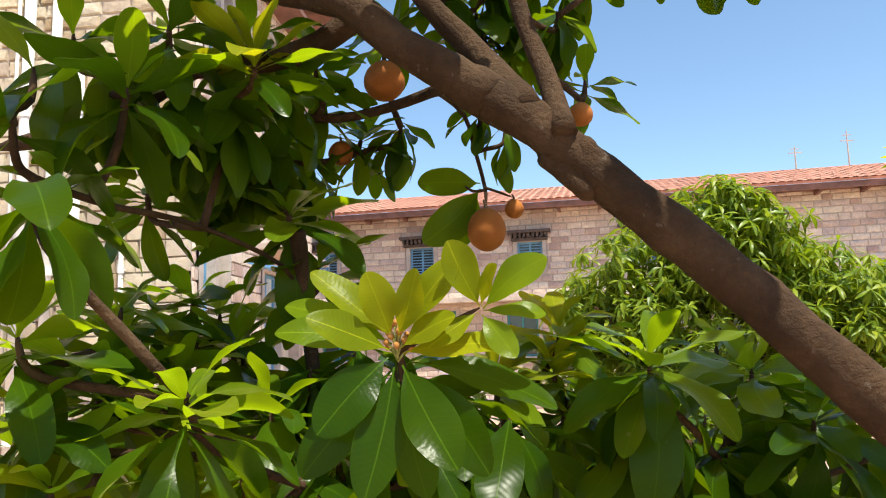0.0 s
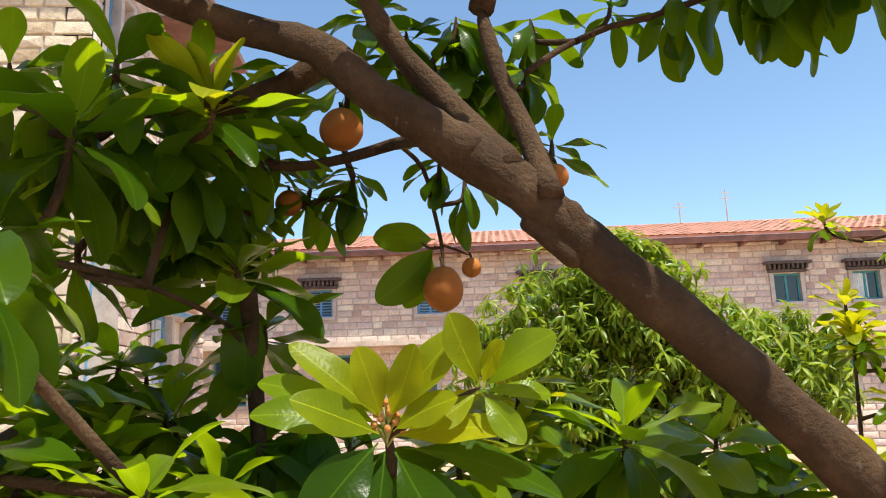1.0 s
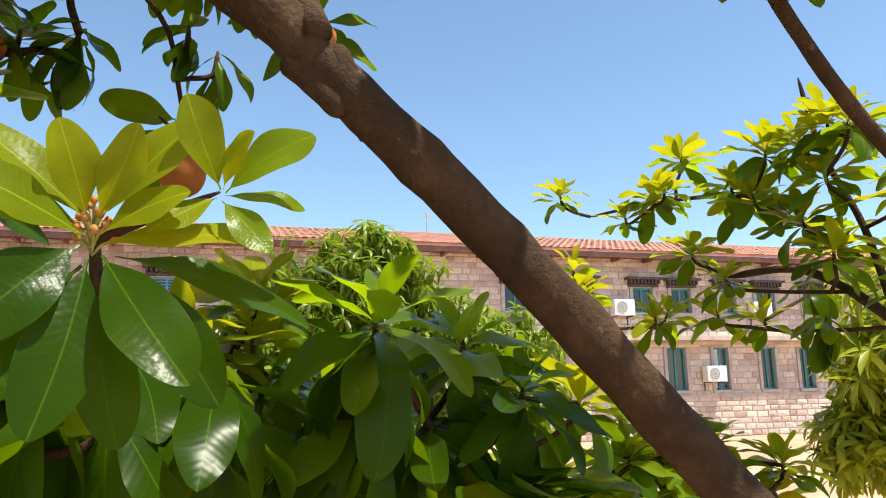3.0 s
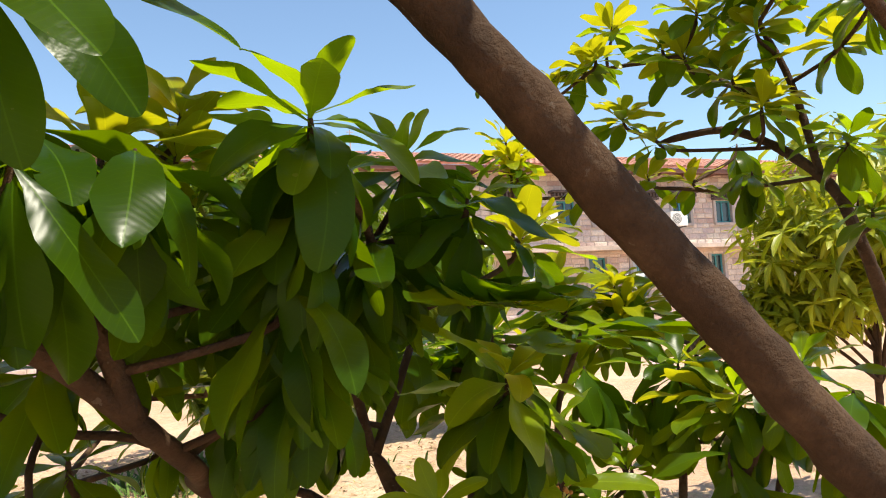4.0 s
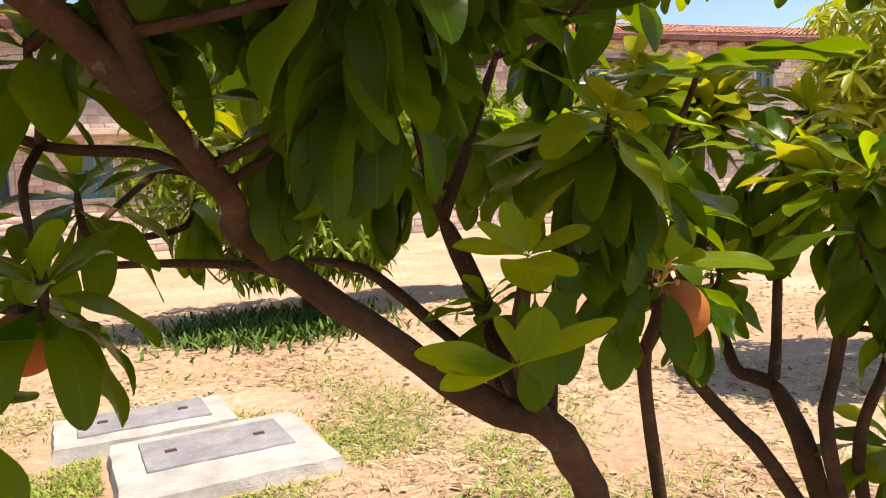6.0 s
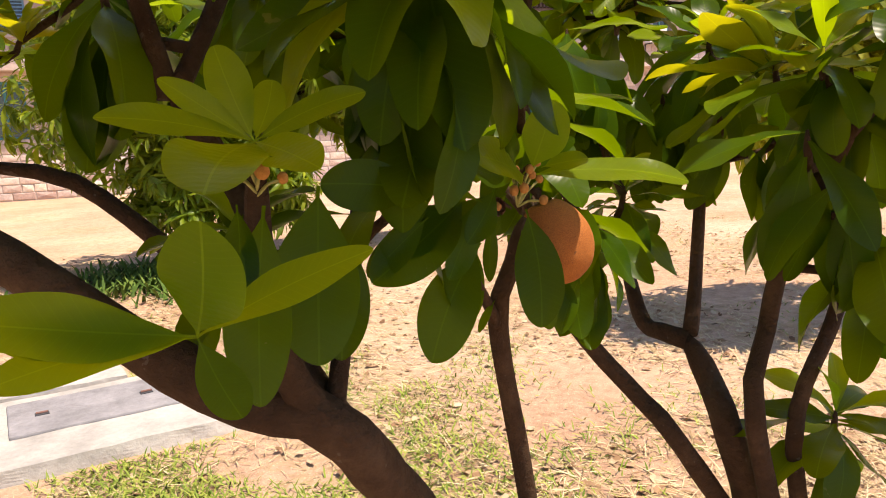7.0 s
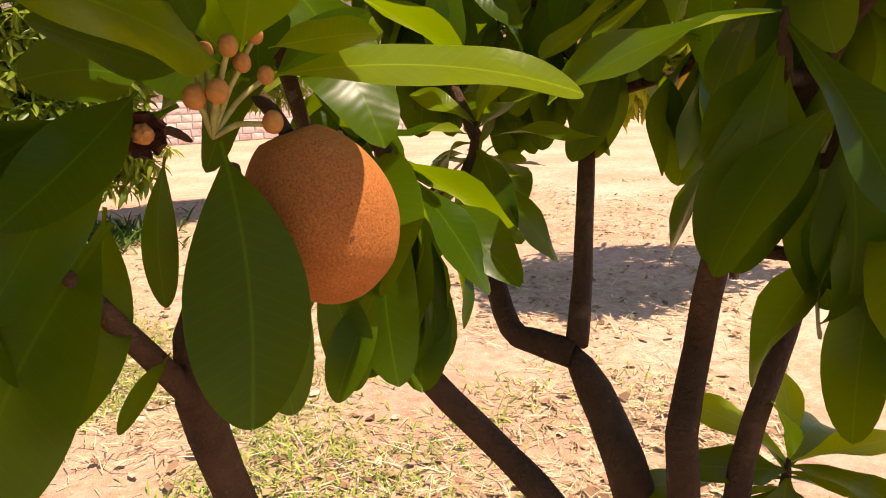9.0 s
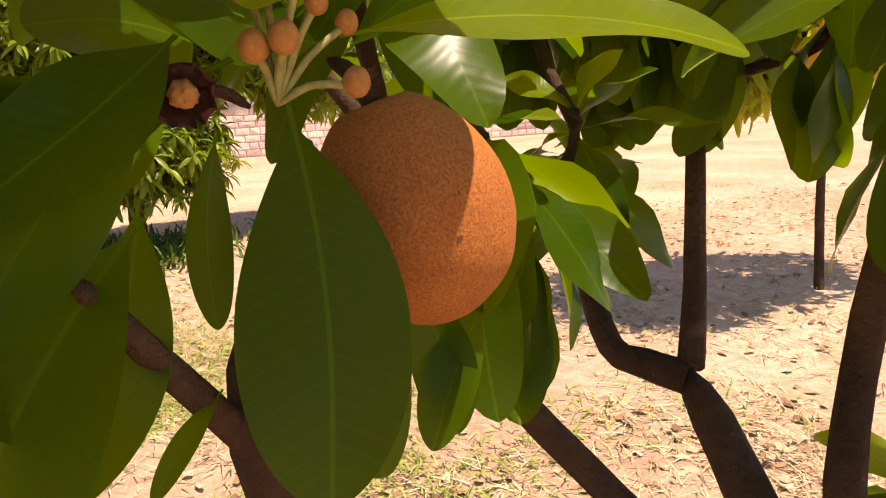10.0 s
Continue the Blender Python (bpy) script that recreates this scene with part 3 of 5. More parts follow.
def wing():
    """The nearer block: front face with drainpipes, side face with recessed blue-framed bays."""
    b = empty("stone_wing", at=(-3.9, 10.0, 0))
    tagged(b, "tall buff stone block with blue framed bays", "building")
    bays = [(0.25, 1.20, 1.9, 4.4), (2.75, 4.8, 1.2, 3.25), (0.3, 1.25, 5.9, 7.7), (2.75, 4.6, 5.6, 7.6)]
    # side wall, turned so that its face looks to +x
    side = empty("side_wall")
    side.parent = b
    side.matrix_local = Matrix.Rotation(radians(90), 4, 'Z')
    pierced_wall("wall", 0.0, 5.8, -0.1, 9.0, 0.4, bays, M_JOINT, side)
    hs = [(h[0] - 0.1, h[1] + 0.1, h[2] - 0.08, h[3] + 0.08) for h in bays]
    stone_face(0.0, 5.8, 0.0, 8.9, 0.22, (0.26, 0.5), hs, M_STONE, side, 21, 0.03, (0.0, 3.2, 1.4, 4.6))
    for u0, u1, z0, z1 in bays:
        bm = bmesh.new()
        add_box(bm, (u0 - 0.1, -0.04, z0 - 0.08), (u0 + 0.005, 0.3, z1 + 0.08))
        add_box(bm, (u1 - 0.005, -0.04, z0 - 0.08), (u1 + 0.1, 0.3, z1 + 0.08))
        add_box(bm, (u0 + 0.005, -0.04, z1 - 0.005), (u1 - 0.005, 0.3, z1 + 0.08))
        add_box(bm, (u0 + 0.005, -0.04, z0 - 0.08), (u1 - 0.005, 0.3, z0 + 0.005))
        part("bay_frame", bm, M_SILL, side)
        bm = bmesh.new()
        um = u0 + (u1 - u0) * 0.45
        add_box(bm, (um, 0.16, z0 + 0.006), (u1 - 0.006, 0.22, z1 - 0.006))
        part("bay_panel", bm, M_CREAM, side, "cream plaster panel")
        bm = bmesh.new()
        add_box(bm, (u0 + 0.007, 0.24, z0 + 0.007), (u1 - 0.007, 0.29, z1 - 0.007))
        part("bay_back", bm, M_CURTAIN, side, "pale grey boarding")
        # curtain 2: a pale sheet whose colour stands in for reflection on the glass
        window_unit(side, u0 + 0.02, um, z0 + 0.02, z1 - 0.02, M_BLUE, False, 2, False)
    bm = bmesh.new()
    add_box(bm, (0.0, -0.42, 3.10), (1.5, -0.02, 3.15), 0.005)
    aw = part("awning", bm, M_BLUE, side, "blue sheet metal awning")
    aw.rotation_euler = (radians(14), 0, 0)
    aw.location = (0, 0, 0.02)
    front = empty("front_wall")
    front.parent = b
    fh = [(-6.9, -6.0, 1.5, 3.2), (-6.9, -6.0, 5.0, 6.8)]
    pierced_wall("wall", -12.0, -0.001, -0.1, 9.0, 0.4, fh, M_JOINT, front)
    stone_face(-12.0, 0.0, 0.0, 8.9, 0.215, (0.22, 0.52), [(h[0] - 0.1, h[1] + 0.1, h[2] - 0.08, h[3] + 0.05) for h in fh], M_STONE_WING, front, 22, 0.035, (-3.2, 0.0, 1.6, 6.2))
    for u0, u1, z0, z1 in fh:
        window_unit(front, u0, u1, z0, z1, M_BLUE, True, False, True)
    box_part("back_wall", (-11.9, 5.4, -0.1), (-0.41, 5.8, 9.0), M_JOINT, b)
    box_part("far_side_wall", (-12.0, 0.41, -0.1), (-11.6, 5.39, 9.0), M_JOINT, b)
    box_part("roof_slab", (-12.6, -0.7, 9.002), (0.62, 6.4, 9.16), M_FASCIA, b, 0.01, "projecting roof slab")
    bm = bmesh.new()
    add_box(bm, (0.02, 2.3, 8.1), (0.55, 5.0, 8.2), 0.01)
    part("ledge", bm, M_FASCIA, b, "weathered brown ledge")
    bm = bmesh.new()
    add_box(bm, (0.02, 2.3, 3.55), (0.55, 5.2, 3.66), 0.01)
    part("ledge", bm, M_LEDGE, b)


wing()


def drainpipe(x, dia, z1):
    p = empty("drainpipe", at=(x, 10.0 - 0.12 - dia / 2, 0))
    tagged(p, "white plastic drainpipe clipped to the stone wall", "drainpipe", group="drainpipes on the wing")
    bm = bmesh.new()
    bmesh.ops.create_cone(bm, segments=20, radius1=dia / 2, radius2=dia / 2, depth=z1 + 0.05, cap_ends=True, matrix=Matrix.Translation((0, 0, z1 / 2 - 0.025)))
    part("pipe", bm, M_PIPE, p, "", True)
    z = 0.8
    while z < z1:
        bm = bmesh.new()
        bmesh.ops.create_cone(bm, segments=20, radius1=dia / 2 + 0.014, radius2=dia / 2 + 0.014, depth=0.12, cap_ends=True, matrix=Matrix.Translation((0, 0, z)))
        add_box(bm, (-0.02, dia / 2, z - 0.02), (0.02, dia / 2 + 0.13, z + 0.02))
        part("socket", bm, M_PIPE, p)
        z += 2.2


for x, dia, z1 in ((-6.22, 0.15, 8.9), (-5.82, 0.13, 8.9), (-5.46, 0.13, 6.0), (-4.80, 0.06, 4.2), (-6.42, 0.05, 8.9)):
    drainpipe(x, dia, z1)


# ---------------------------------------------------------------- leaves
def blade_shape(width, bend, fold, wave, seed, n=11, tip=0.56, notch=0.010):
    """One leaf along +y, 1 long: stalk, blade widest past its middle with a blunt tip (a long point where tip is low), folded at the midrib and bent down."""
    r = random.Random(seed)
    V, U, F = [], [], []
    ph, lop, sway = r.uniform(0, 6.28), r.uniform(-0.10, 0.10), r.uniform(-0.05, 0.05)
    y = z = last = 0.0
    for i in range(n + 1):
        s = 1 - (1 - i / n) ** 1.55
        body = max(0.0, (s - 0.08) / 0.92)
        if body < tip:
            wd = math.sin(math.pi / 2 * body / tip) ** 0.95
        else:
            wd = max(0.0, 1 - ((body - tip) / (1 - tip)) ** 2.1) ** (0.60 if tip > 0.5 else 0.9)
        wd = width * wd + 0.008 * (1 - s) + 0.002
        ang = -bend * s
        y += math.cos(ang) * (s - last)
        z += math.sin(ang) * (s - last)
        last = s
        back = notch if i == n else 0.0
        for q in (-1.0, -0.52, 0.0, 0.52, 1.0):
            lift = fold * abs(q) * wd + wave * wd * math.sin(8 * s + ph + (1.7 if q > 0 else 0)) * q * q
            side = q * wd * (1 + lop * q) + sway * math.sin(math.pi * s)
            V.append((side, y - math.sin(ang) * lift * 0.5 - (back if q == 0 else 0), z + math.cos(ang) * lift))
            U.append((0.5 + 0.5 * q * min(1, wd / width), s))
    for i in range(n):
        for k in range(4):
            a = i * 5 + k
            F.append((a, a + 1, a + 6, a + 5))
    return V, U, F


def leaf_data(name, material, shape):
    V, U, F = shape
    me = bpy.data.meshes.new(name)
    me.from_pydata(V, [], F)
    layer = me.uv_layers.new(name="blade")
    for p in me.polygons:
        p.use_smooth = True
        for li in p.loop_indices:
            layer.data[li].uv = U[me.loops[li].vertex_index]
    me.materials.append(material)
    return me


KINDS = {"m": M_LEAF, "y": M_YOUNG, "h": M_FRESH, "o": M_OLD}
SHAPES = [blade_shape(0.135 + 0.05 * random.Random(i).random(), 0.2 + 1.0 * random.Random(i + 50).random(), 0.34 * random.Random(i + 90).random(), 0.30, i) for i in range(18)]
MESHES = {k: [leaf_data("leaf", m, s) for s in SHAPES] for k, m in KINDS.items()}
ARRAYS = [(np.array(V), np.array(U), F) for V, U, F in SHAPES]

tree = empty("sapodilla_tree", at=(1.4, 1.9, 0))
tagged(tree, "sapodilla tree with glossy leaf whorls and brown fruit", "tree")
LINES = []


def tube_mesh(name, pts, r0, r1, material, parent, seed, sides=12, knobs=0.10):
    """A round, uneven branch through pts, smoothed, tapering from r0 to r1."""
    P = [Vector(p) for p in pts]
    fine = []
    for i in range(len(P) - 1):
        a, b, c, d = P[max(i - 1, 0)], P[i], P[i + 1], P[min(i + 2, len(P) - 1)]
        k = max(3, int((c - b).length / 0.03))
        for j in range(k):
            t = j / k
            fine.append(0.5 * ((2 * b) + (c - a) * t + (2 * a - 5 * b + 4 * c - d) * t * t + (3 * b - a - 3 * c + d) * t ** 3))
    fine.append(P[-1])
    V, F = [], []
    n = len(fine)
    side = Vector((0.3, 0.5, 0.8))
    for i, p in enumerate(fine):
        d = (fine[min(i + 1, n - 1)] - fine[max(i - 1, 0)]).normalized()
        side = (side - d * side.dot(d)).normalized()
        up = d.cross(side)
        s = i / (n - 1)
        rad = r0 + (r1 - r0) * s
        if n - 1 - i < 2:
            rad *= (0.35, 0.8)[n - 1 - i]
        for k in range(sides):
            a = 2 * math.pi * k / sides
            q = p + (side * math.cos(a) + up * math.sin(a)) * rad
            h = noise.noise(q * 16 + Vector((seed, 0, 0))) * knobs + noise.noise(q * 45) * knobs * 0.6
            V.append(tuple(p + (q - p) * (1 + h)))
    for i in range(n - 1):
        for k in range(sides):
            F.append((i * sides + k, i * sides + (k + 1) % sides, (i + 1) * sides + (k + 1) % sides, (i + 1) * sides + k))
    F.append(tuple(range(sides - 1, -1, -1)))
    F.append(tuple((n - 1) * sides + k for k in range(sides)))
    o = raw(name, V, F, material, smooth=True)
    if parent:
        o.parent = parent
        o.matrix_parent_inverse = parent.matrix_world.inverted()
    return o, fine


def branch(name, r0, r1, *pts):
    _, fine = tube_mesh(name, pts, r0, r1, M_BARK, tree, len(LINES), 16 if r0 > 0.02 else 9, 0.19 if r0 > 0.02 else 0.10)
    LINES.append((fine, r0, r1))


bpy.context.view_layer.update()
MADE = [0]


def leaf_pose(p, q, az, el, size, roll):
    return Matrix.Translation(p) @ q @ Matrix.Rotation(radians(az), 4, 'Z') @ Matrix.Rotation(radians(el), 4, 'X') @ Matrix.Rotation(radians(roll), 4, 'Y') @ Matrix.Scale(size, 4)


def cluster(p, size, count, style):
    """A whorl of leaves at a twig's end: short upright leaves inside, older ones spreading and drooping."""
    MADE[0] += 1
    r = random.Random(MADE[0] * 7 + 1)
    p = Vector(p)
    # the twig that carries it, from the nearest wood below
    best, far = None, 0.46
    for fine, a, b in LINES:
        for i in range(0, len(fine), 2):
            d = (fine[i] - p).length + max(0.0, fine[i].z - p.z + 0.06) * 2.0
            if d < far:
                best, far = fine[i], d
    if best is None:
        best = p + Vector((r.uniform(-0.05, 0.05), r.uniform(0.0, 0.08), -0.3))
    low = p - Vector((0, 0, 0.035)) + (best - p) * 0.10
    mid = best * 0.5 + low * 0.5 + Vector((r.uniform(-0.015, 0.015), r.uniform(-0.015, 0.015), -0.015 * (best - low).length))
    path = [tuple(best), tuple(mid), tuple(low), tuple(p)]
    stem, _ = tube_mesh("leafy_twig", path, 0.0062 if size > 0.09 else 0.004, 0.0045, M_BARK, tree, MADE[0], 7, 0.15)
    LINES.append((_, 0.006, 0.0045))
    axis = Vector((r.uniform(-0.25, 0.25), r.uniform(-0.30, 0.15), 1.0)) if style != "d" else Vector((r.uniform(-0.3, 0.3), r.uniform(-0.3, 0.2), 1.0))
    q = axis.to_track_quat('Z', 'Y').to_matrix().to_4x4()
    spin = r.uniform(0, 360)
    todo = []
    for i in range(count):
        s = (i + 0.5) / count
        if style == "d":
            el, L = 12 - 90 * s ** 0.6 + r.uniform(-10, 10), size * r.uniform(0.85, 1.12)
        elif style == "y":
            el, L = 74 - 92 * s + r.uniform(-9, 9), size * (0.62 + 0.42 * min(1, 2 * s)) * r.uniform(0.88, 1.08)
        else:
            el, L = 62 - 108 * s + r.uniform(-10, 10), size * (0.6 + 0.45 * min(1, 2 * s)) * r.uniform(0.88, 1.1)
        kind = "y" if (style == "y" and s < 0.62) or (style == "g" and s < 0.3) else "h" if (style in "yg" and s < 0.8) or (style == "f" and s < 0.6) or (style == "m" and s < 0.2) else "m"
        base = p - Vector((0, 0, 0.035 * s))
        todo.append((leaf_pose(base, q, spin + i * 137.5 + r.uniform(-14, 14), el, L, r.uniform(-22, 22)), kind, r.randrange(len(SHAPES))))
    single = p.x < 1.12 and p.y < 1.78 and style != "d" or size in (0.082, 0.145)
    if single:
        for m, kind, k in todo:
            o = new("leaf", MESHES[kind][k])
            o.parent = stem
            o.matrix_basis = m
    else:
        for kind in ("m", "h", "y"):
            V, U, F = [], [], []
            base = 0
            for m, kd, k in todo:
                if kd != kind:
                    continue
                A = np.array(m)
                v, u, f = ARRAYS[k]
                V.append(v @ A[:3, :3].T + A[:3, 3])
                U.append(u)
                F += [tuple(base + i for i in q) for q in f]
                base += len(v)
            if V:
                o = raw("leaves", np.concatenate(V).tolist(), F, KINDS[kind], None, True, np.concatenate(U))
                o.parent = stem
                o["kind"] = "stuff"


def single_leaf(base, tip, facing, width, style, sag):
    """One leaf from its stalk's foot to its tip, its upper side turned towards facing."""
    base, tip = Vector(base), Vector(tip)
    L = (tip - base).length
    y = (tip - base) / L
    z = (Vector(facing) - y * Vector(facing).dot(y)).normalized()
    x = y.cross(z)
    MADE[0] += 1
    sh = blade_shape(width * 0.95, sag * 4, 0.16, 0.16, MADE[0], 22)
    end = Vector(sh[0][-3])
    turn = Matrix.Rotation(-math.atan2(end.z, end.y), 4, 'X')
    o = new("leaf", leaf_data("leaf", KINDS[style], sh))
    o.matrix_basis = Matrix.Translation(base) @ Matrix((x, y, z)).transposed().to_4x4() @ turn @ Matrix.Scale(L / end.length, 4)
    o.parent = tree
    o.matrix_parent_inverse = tree_inverse
    if style == "o":
        o["label"] = "old leaf turned orange-yellow"


def fruit(p, rw, rh, kind):
    """A brown fruit: round body a little wider below, calyx at its top, a short stalk."""
    p = Vector(p)
    f = empty("sapodilla_fruit", at=tuple(p + Vector((0, 0, rh))))
    lab = {"ripe": "large egg-shaped brown sapodilla with a scurfy skin", "plain": "round brown sapodilla hanging on its twig"}[kind]
    tagged(f, lab, "fruit", group="fruit on the tree")
    bm = bmesh.new()
    bmesh.ops.create_uvsphere(bm, u_segments=40, v_segments=28, radius=1.0)
    for v in bm.verts:
        zz = v.co.z
        w = rw * (1.0 - 0.07 * zz - 0.05 * zz * zz)
        dimple = 0.10 * math.exp(-((zz - 1) / 0.06) ** 2)
        v.co = Vector((v.co.x * w, v.co.y * w, zz * rh - dimple * rh - rh))
        v.co *= 1 + 0.012 * noise.noise(v.co * 60)
    body = part("skin", bm, M_FRUIT, f, "", True)
    bm = bmesh.new()
    for i in range(5):
        a = i * 2 * math.pi / 5
        c, s = math.cos(a), math.sin(a)
        pts = [(0, 0, 0.003), (0.35 * c - 0.2 * s, 0.35 * s + 0.2 * c, 0.0), (0.62 * c, 0.62 * s, -0.10), (0.35 * c + 0.2 * s, 0.35 * s - 0.2 * c, 0.0)]
        vs = [bm.verts.new((x * rw * 0.45, y * rw * 0.45, z * rw * 0.4 - rh * 0.085)) for x, y, z in pts]
        bm.faces.new(vs)
    part("calyx", bm, M_DEADFLOWER, f, "dried brown calyx")
    o, _ = tube_mesh("stalk", [(0, 0, -0.1 * rh), (-0.001, 0.003, 0.12 * rh + 0.003), (-0.004, 0.010, 0.25 * rh + 0.006)], 0.09 * rw + 0.0006, 0.07 * rw + 0.0005, M_BARK, None, 3, 8)
    o.parent = f
    if kind == "ripe":
        lean = Matrix.Translation((0, 0, -rh)) @ Matrix.Rotation(radians(19), 4, Vector((-0.66, -0.75, 0))) @ Matrix.Translation((0, 0, rh))
        for piece in f.children:
            piece.matrix_basis = lean @ piece.matrix_basis


def bud(p, rad, foot, beside):
    """A fuzzy round bud on a thin bent stalk from its foot on the twig."""
    p, foot = Vector(p), Vector(foot)
    b = empty("flower_bud", at=tuple(p))
    tagged(b, "small fuzzy tan flower bud " + beside, "flower bud", group="buds " + beside)
    bm = bmesh.new()
    bmesh.ops.create_uvsphere(bm, u_segments=16, v_segments=12, radius=rad)
    for v in bm.verts:
        v.co.z *= 1.12
        v.co *= 1 + 0.05 * noise.noise(v.co * 400)
    part("bud_body", bm, M_BUD, b, "", True)
    d = foot - p
    e = d.normalized() * rad
    o, _ = tube_mesh("stalk", [tuple(e * 0.8), tuple((e + d) / 2 + Vector((0, 0, 0.003))), tuple(d)], 0.0012, 0.0014, M_STALK, None, 5, 7)
    o.parent = b


def dried_flower(p, rad, facing, foot):
    """A withered flower: a cup of curled brown petals round a pale tan tuft, on a short stalk."""
    p = Vector(p)
    o = empty("dried_flower", at=tuple(p))
    tagged(o, "withered dark red-brown flower with pale tan centre", "flower")
    q = Vector(facing).to_track_quat('Z', 'Y').to_matrix()
    r = random.Random(5)
    for i in range(8):
        a = i * 2 * math.pi / 8 + r.uniform(-0.15, 0.15)
        bm = bmesh.new()
        rows = []
        for j in range(6):
            s = j / 5
            d = rad * (0.35 + 0.75 * math.sin(s * 2.2)) * (1 + r.uniform(-0.06, 0.06))
            z = rad * (-0.6 + 1.15 * s)
            half = rad * 0.42 * math.sin(0.5 + 2.2 * s)
            row = []
            for k in (-1, 0, 1):
                x = d + rad * 0.10 * abs(k) * r.uniform(-1, 1)
                row.append(bm.verts.new(q @ Vector((x * math.cos(a) - k * half * math.sin(a), x * math.sin(a) + k * half * math.cos(a), z))))
            rows.append(row)
        for j in range(5):
            for k in range(2):
                bm.faces.new((rows[j][k], rows[j][k + 1], rows[j + 1][k + 1], rows[j + 1][k]))
        bmesh.ops.solidify(bm, geom=bm.faces[:], thickness=rad * 0.06)
        part("petal", bm, M_DEADFLOWER, o, "", True)
    bm = bmesh.new()
    bmesh.ops.create_uvsphere(bm, u_segments=24, v_segments=16, radius=rad * 0.50)
    for v in bm.verts:
        v.co *= 1 + 0.35 * noise.noise(v.co * 900)
        v.co = q @ (v.co + Vector((0, 0, rad * 0.22)))
    part("tuft", bm, M_BUD, o, "pale tan tuft", True)
    e = Vector(foot) - p
    t, _ = tube_mesh("stalk", [tuple(e * 0.15), tuple(e * 0.55 + Vector((0, 0, 0.003))), tuple(e)], 0.0016, 0.0018, M_BARK, None, 5, 8)
    t.parent = o


tree_inverse = tree.matrix_world.inverted()
# main limb and the branches above the eye
branch('limb', 0.0370, 0.0300, (1.633, 1.186, 0.599), (1.260, 1.381, 1.124), (0.959, 1.499, 1.513), (0.672, 1.562, 1.838), (0.452, 1.586, 2.046), (0.372, 1.592, 2.120), (0.256, 1.593, 2.194))
branch('stub', 0.0260, 0.0100, (0.500, 1.590, 2.000), (0.470, 1.578, 2.025), (0.452, 1.570, 2.062), (0.448, 1.572, 2.082))
branch('stub', 0.0220, 0.0100, (0.407, 1.596, 2.066), (0.426, 1.581, 2.038), (0.446, 1.574, 2.013), (0.458, 1.585, 2.005))
branch('limb', 0.0315, 0.0150, (0.330, 1.592, 2.148), (0.279, 1.590, 2.183), (0.203, 1.591, 2.235), (0.130, 1.601, 2.303), (0.035, 1.636, 2.344), (-0.085, 1.604, 2.380), (-0.204, 1.583, 2.433))
branch('branch', 0.0200, 0.0120, (0.139, 1.667, 2.317), (0.077, 1.666, 2.275), (0.004, 1.652, 2.245), (-0.100, 1.626, 2.231), (-0.178, 1.614, 2.177), (-0.263, 1.584, 2.131), (-0.362, 1.576, 2.112))
branch('limb', 0.0220, 0.0150, (0.379, 1.580, 2.124), (0.316, 1.656, 2.234), (0.243, 1.666, 2.322), (0.179, 1.656, 2.429))
branch('branch', 0.0170, 0.0110, (0.424, 1.558, 2.084), (0.406, 1.619, 2.188), (0.379, 1.654, 2.288), (0.359, 1.685, 2.404))
branch('branch', 0.0110, 0.0070, (0.273, 1.668, 2.198), (0.225, 1.809, 2.239), (0.155, 1.826, 2.224), (0.067, 1.824, 2.209), (-0.047, 1.811, 2.216))
branch('twig', 0.0042, 0.0034, (0.237, 1.829, 2.245), (0.276, 1.898, 2.226), (0.293, 1.930, 2.165), (0.306, 1.952, 2.108), (0.308, 1.946, 2.075))
branch('twig', 0.0026, 0.0020, (0.305, 1.948, 2.105), (0.330, 1.952, 2.096), (0.356, 1.958, 2.086))
branch('twig', 0.0030, 0.0022, (0.306, 1.950, 2.100), (0.285, 1.945, 2.098), (0.270, 1.940, 2.108))
branch('twig', 0.0050, 0.0030, (-0.169, 1.412, 2.011), (-0.140, 1.492, 2.002), (-0.104, 1.569, 2.000), (-0.064, 1.644, 1.987), (0.000, 1.728, 1.949), (0.023, 1.771, 1.891))
branch('branch', 0.0130, 0.0090, (0.023, 1.727, 2.001), (0.026, 1.761, 1.908), (0.034, 1.796, 1.749), (0.062, 1.823, 1.529))
branch('branch', 0.0090, 0.0120, (0.860, 1.470, 2.420), (0.940, 1.462, 2.290), (1.046, 1.477, 2.170), (1.191, 1.500, 2.060), (1.420, 1.530, 1.930))
# outer branch with bright leaf clusters
branch('branch', 0.0240, 0.0100, (2.600, 2.200, 1.050), (2.118, 2.048, 1.615), (2.058, 2.113, 1.839), (2.032, 2.355, 2.019), (1.960, 2.580, 2.032))
branch('branch', 0.0120, 0.0060, (2.058, 2.113, 1.839), (2.034, 2.156, 2.104), (1.978, 2.211, 2.327), (1.966, 2.251, 2.561))
branch('branch', 0.0100, 0.0050, (2.084, 2.203, 2.024), (2.056, 2.359, 2.155), (1.994, 2.535, 2.282), (1.875, 2.777, 2.315), (1.723, 2.967, 2.296))
branch('twig', 0.0070, 0.0040, (1.536, 2.816, 1.557), (1.548, 2.810, 1.903), (1.548, 2.800, 2.001))
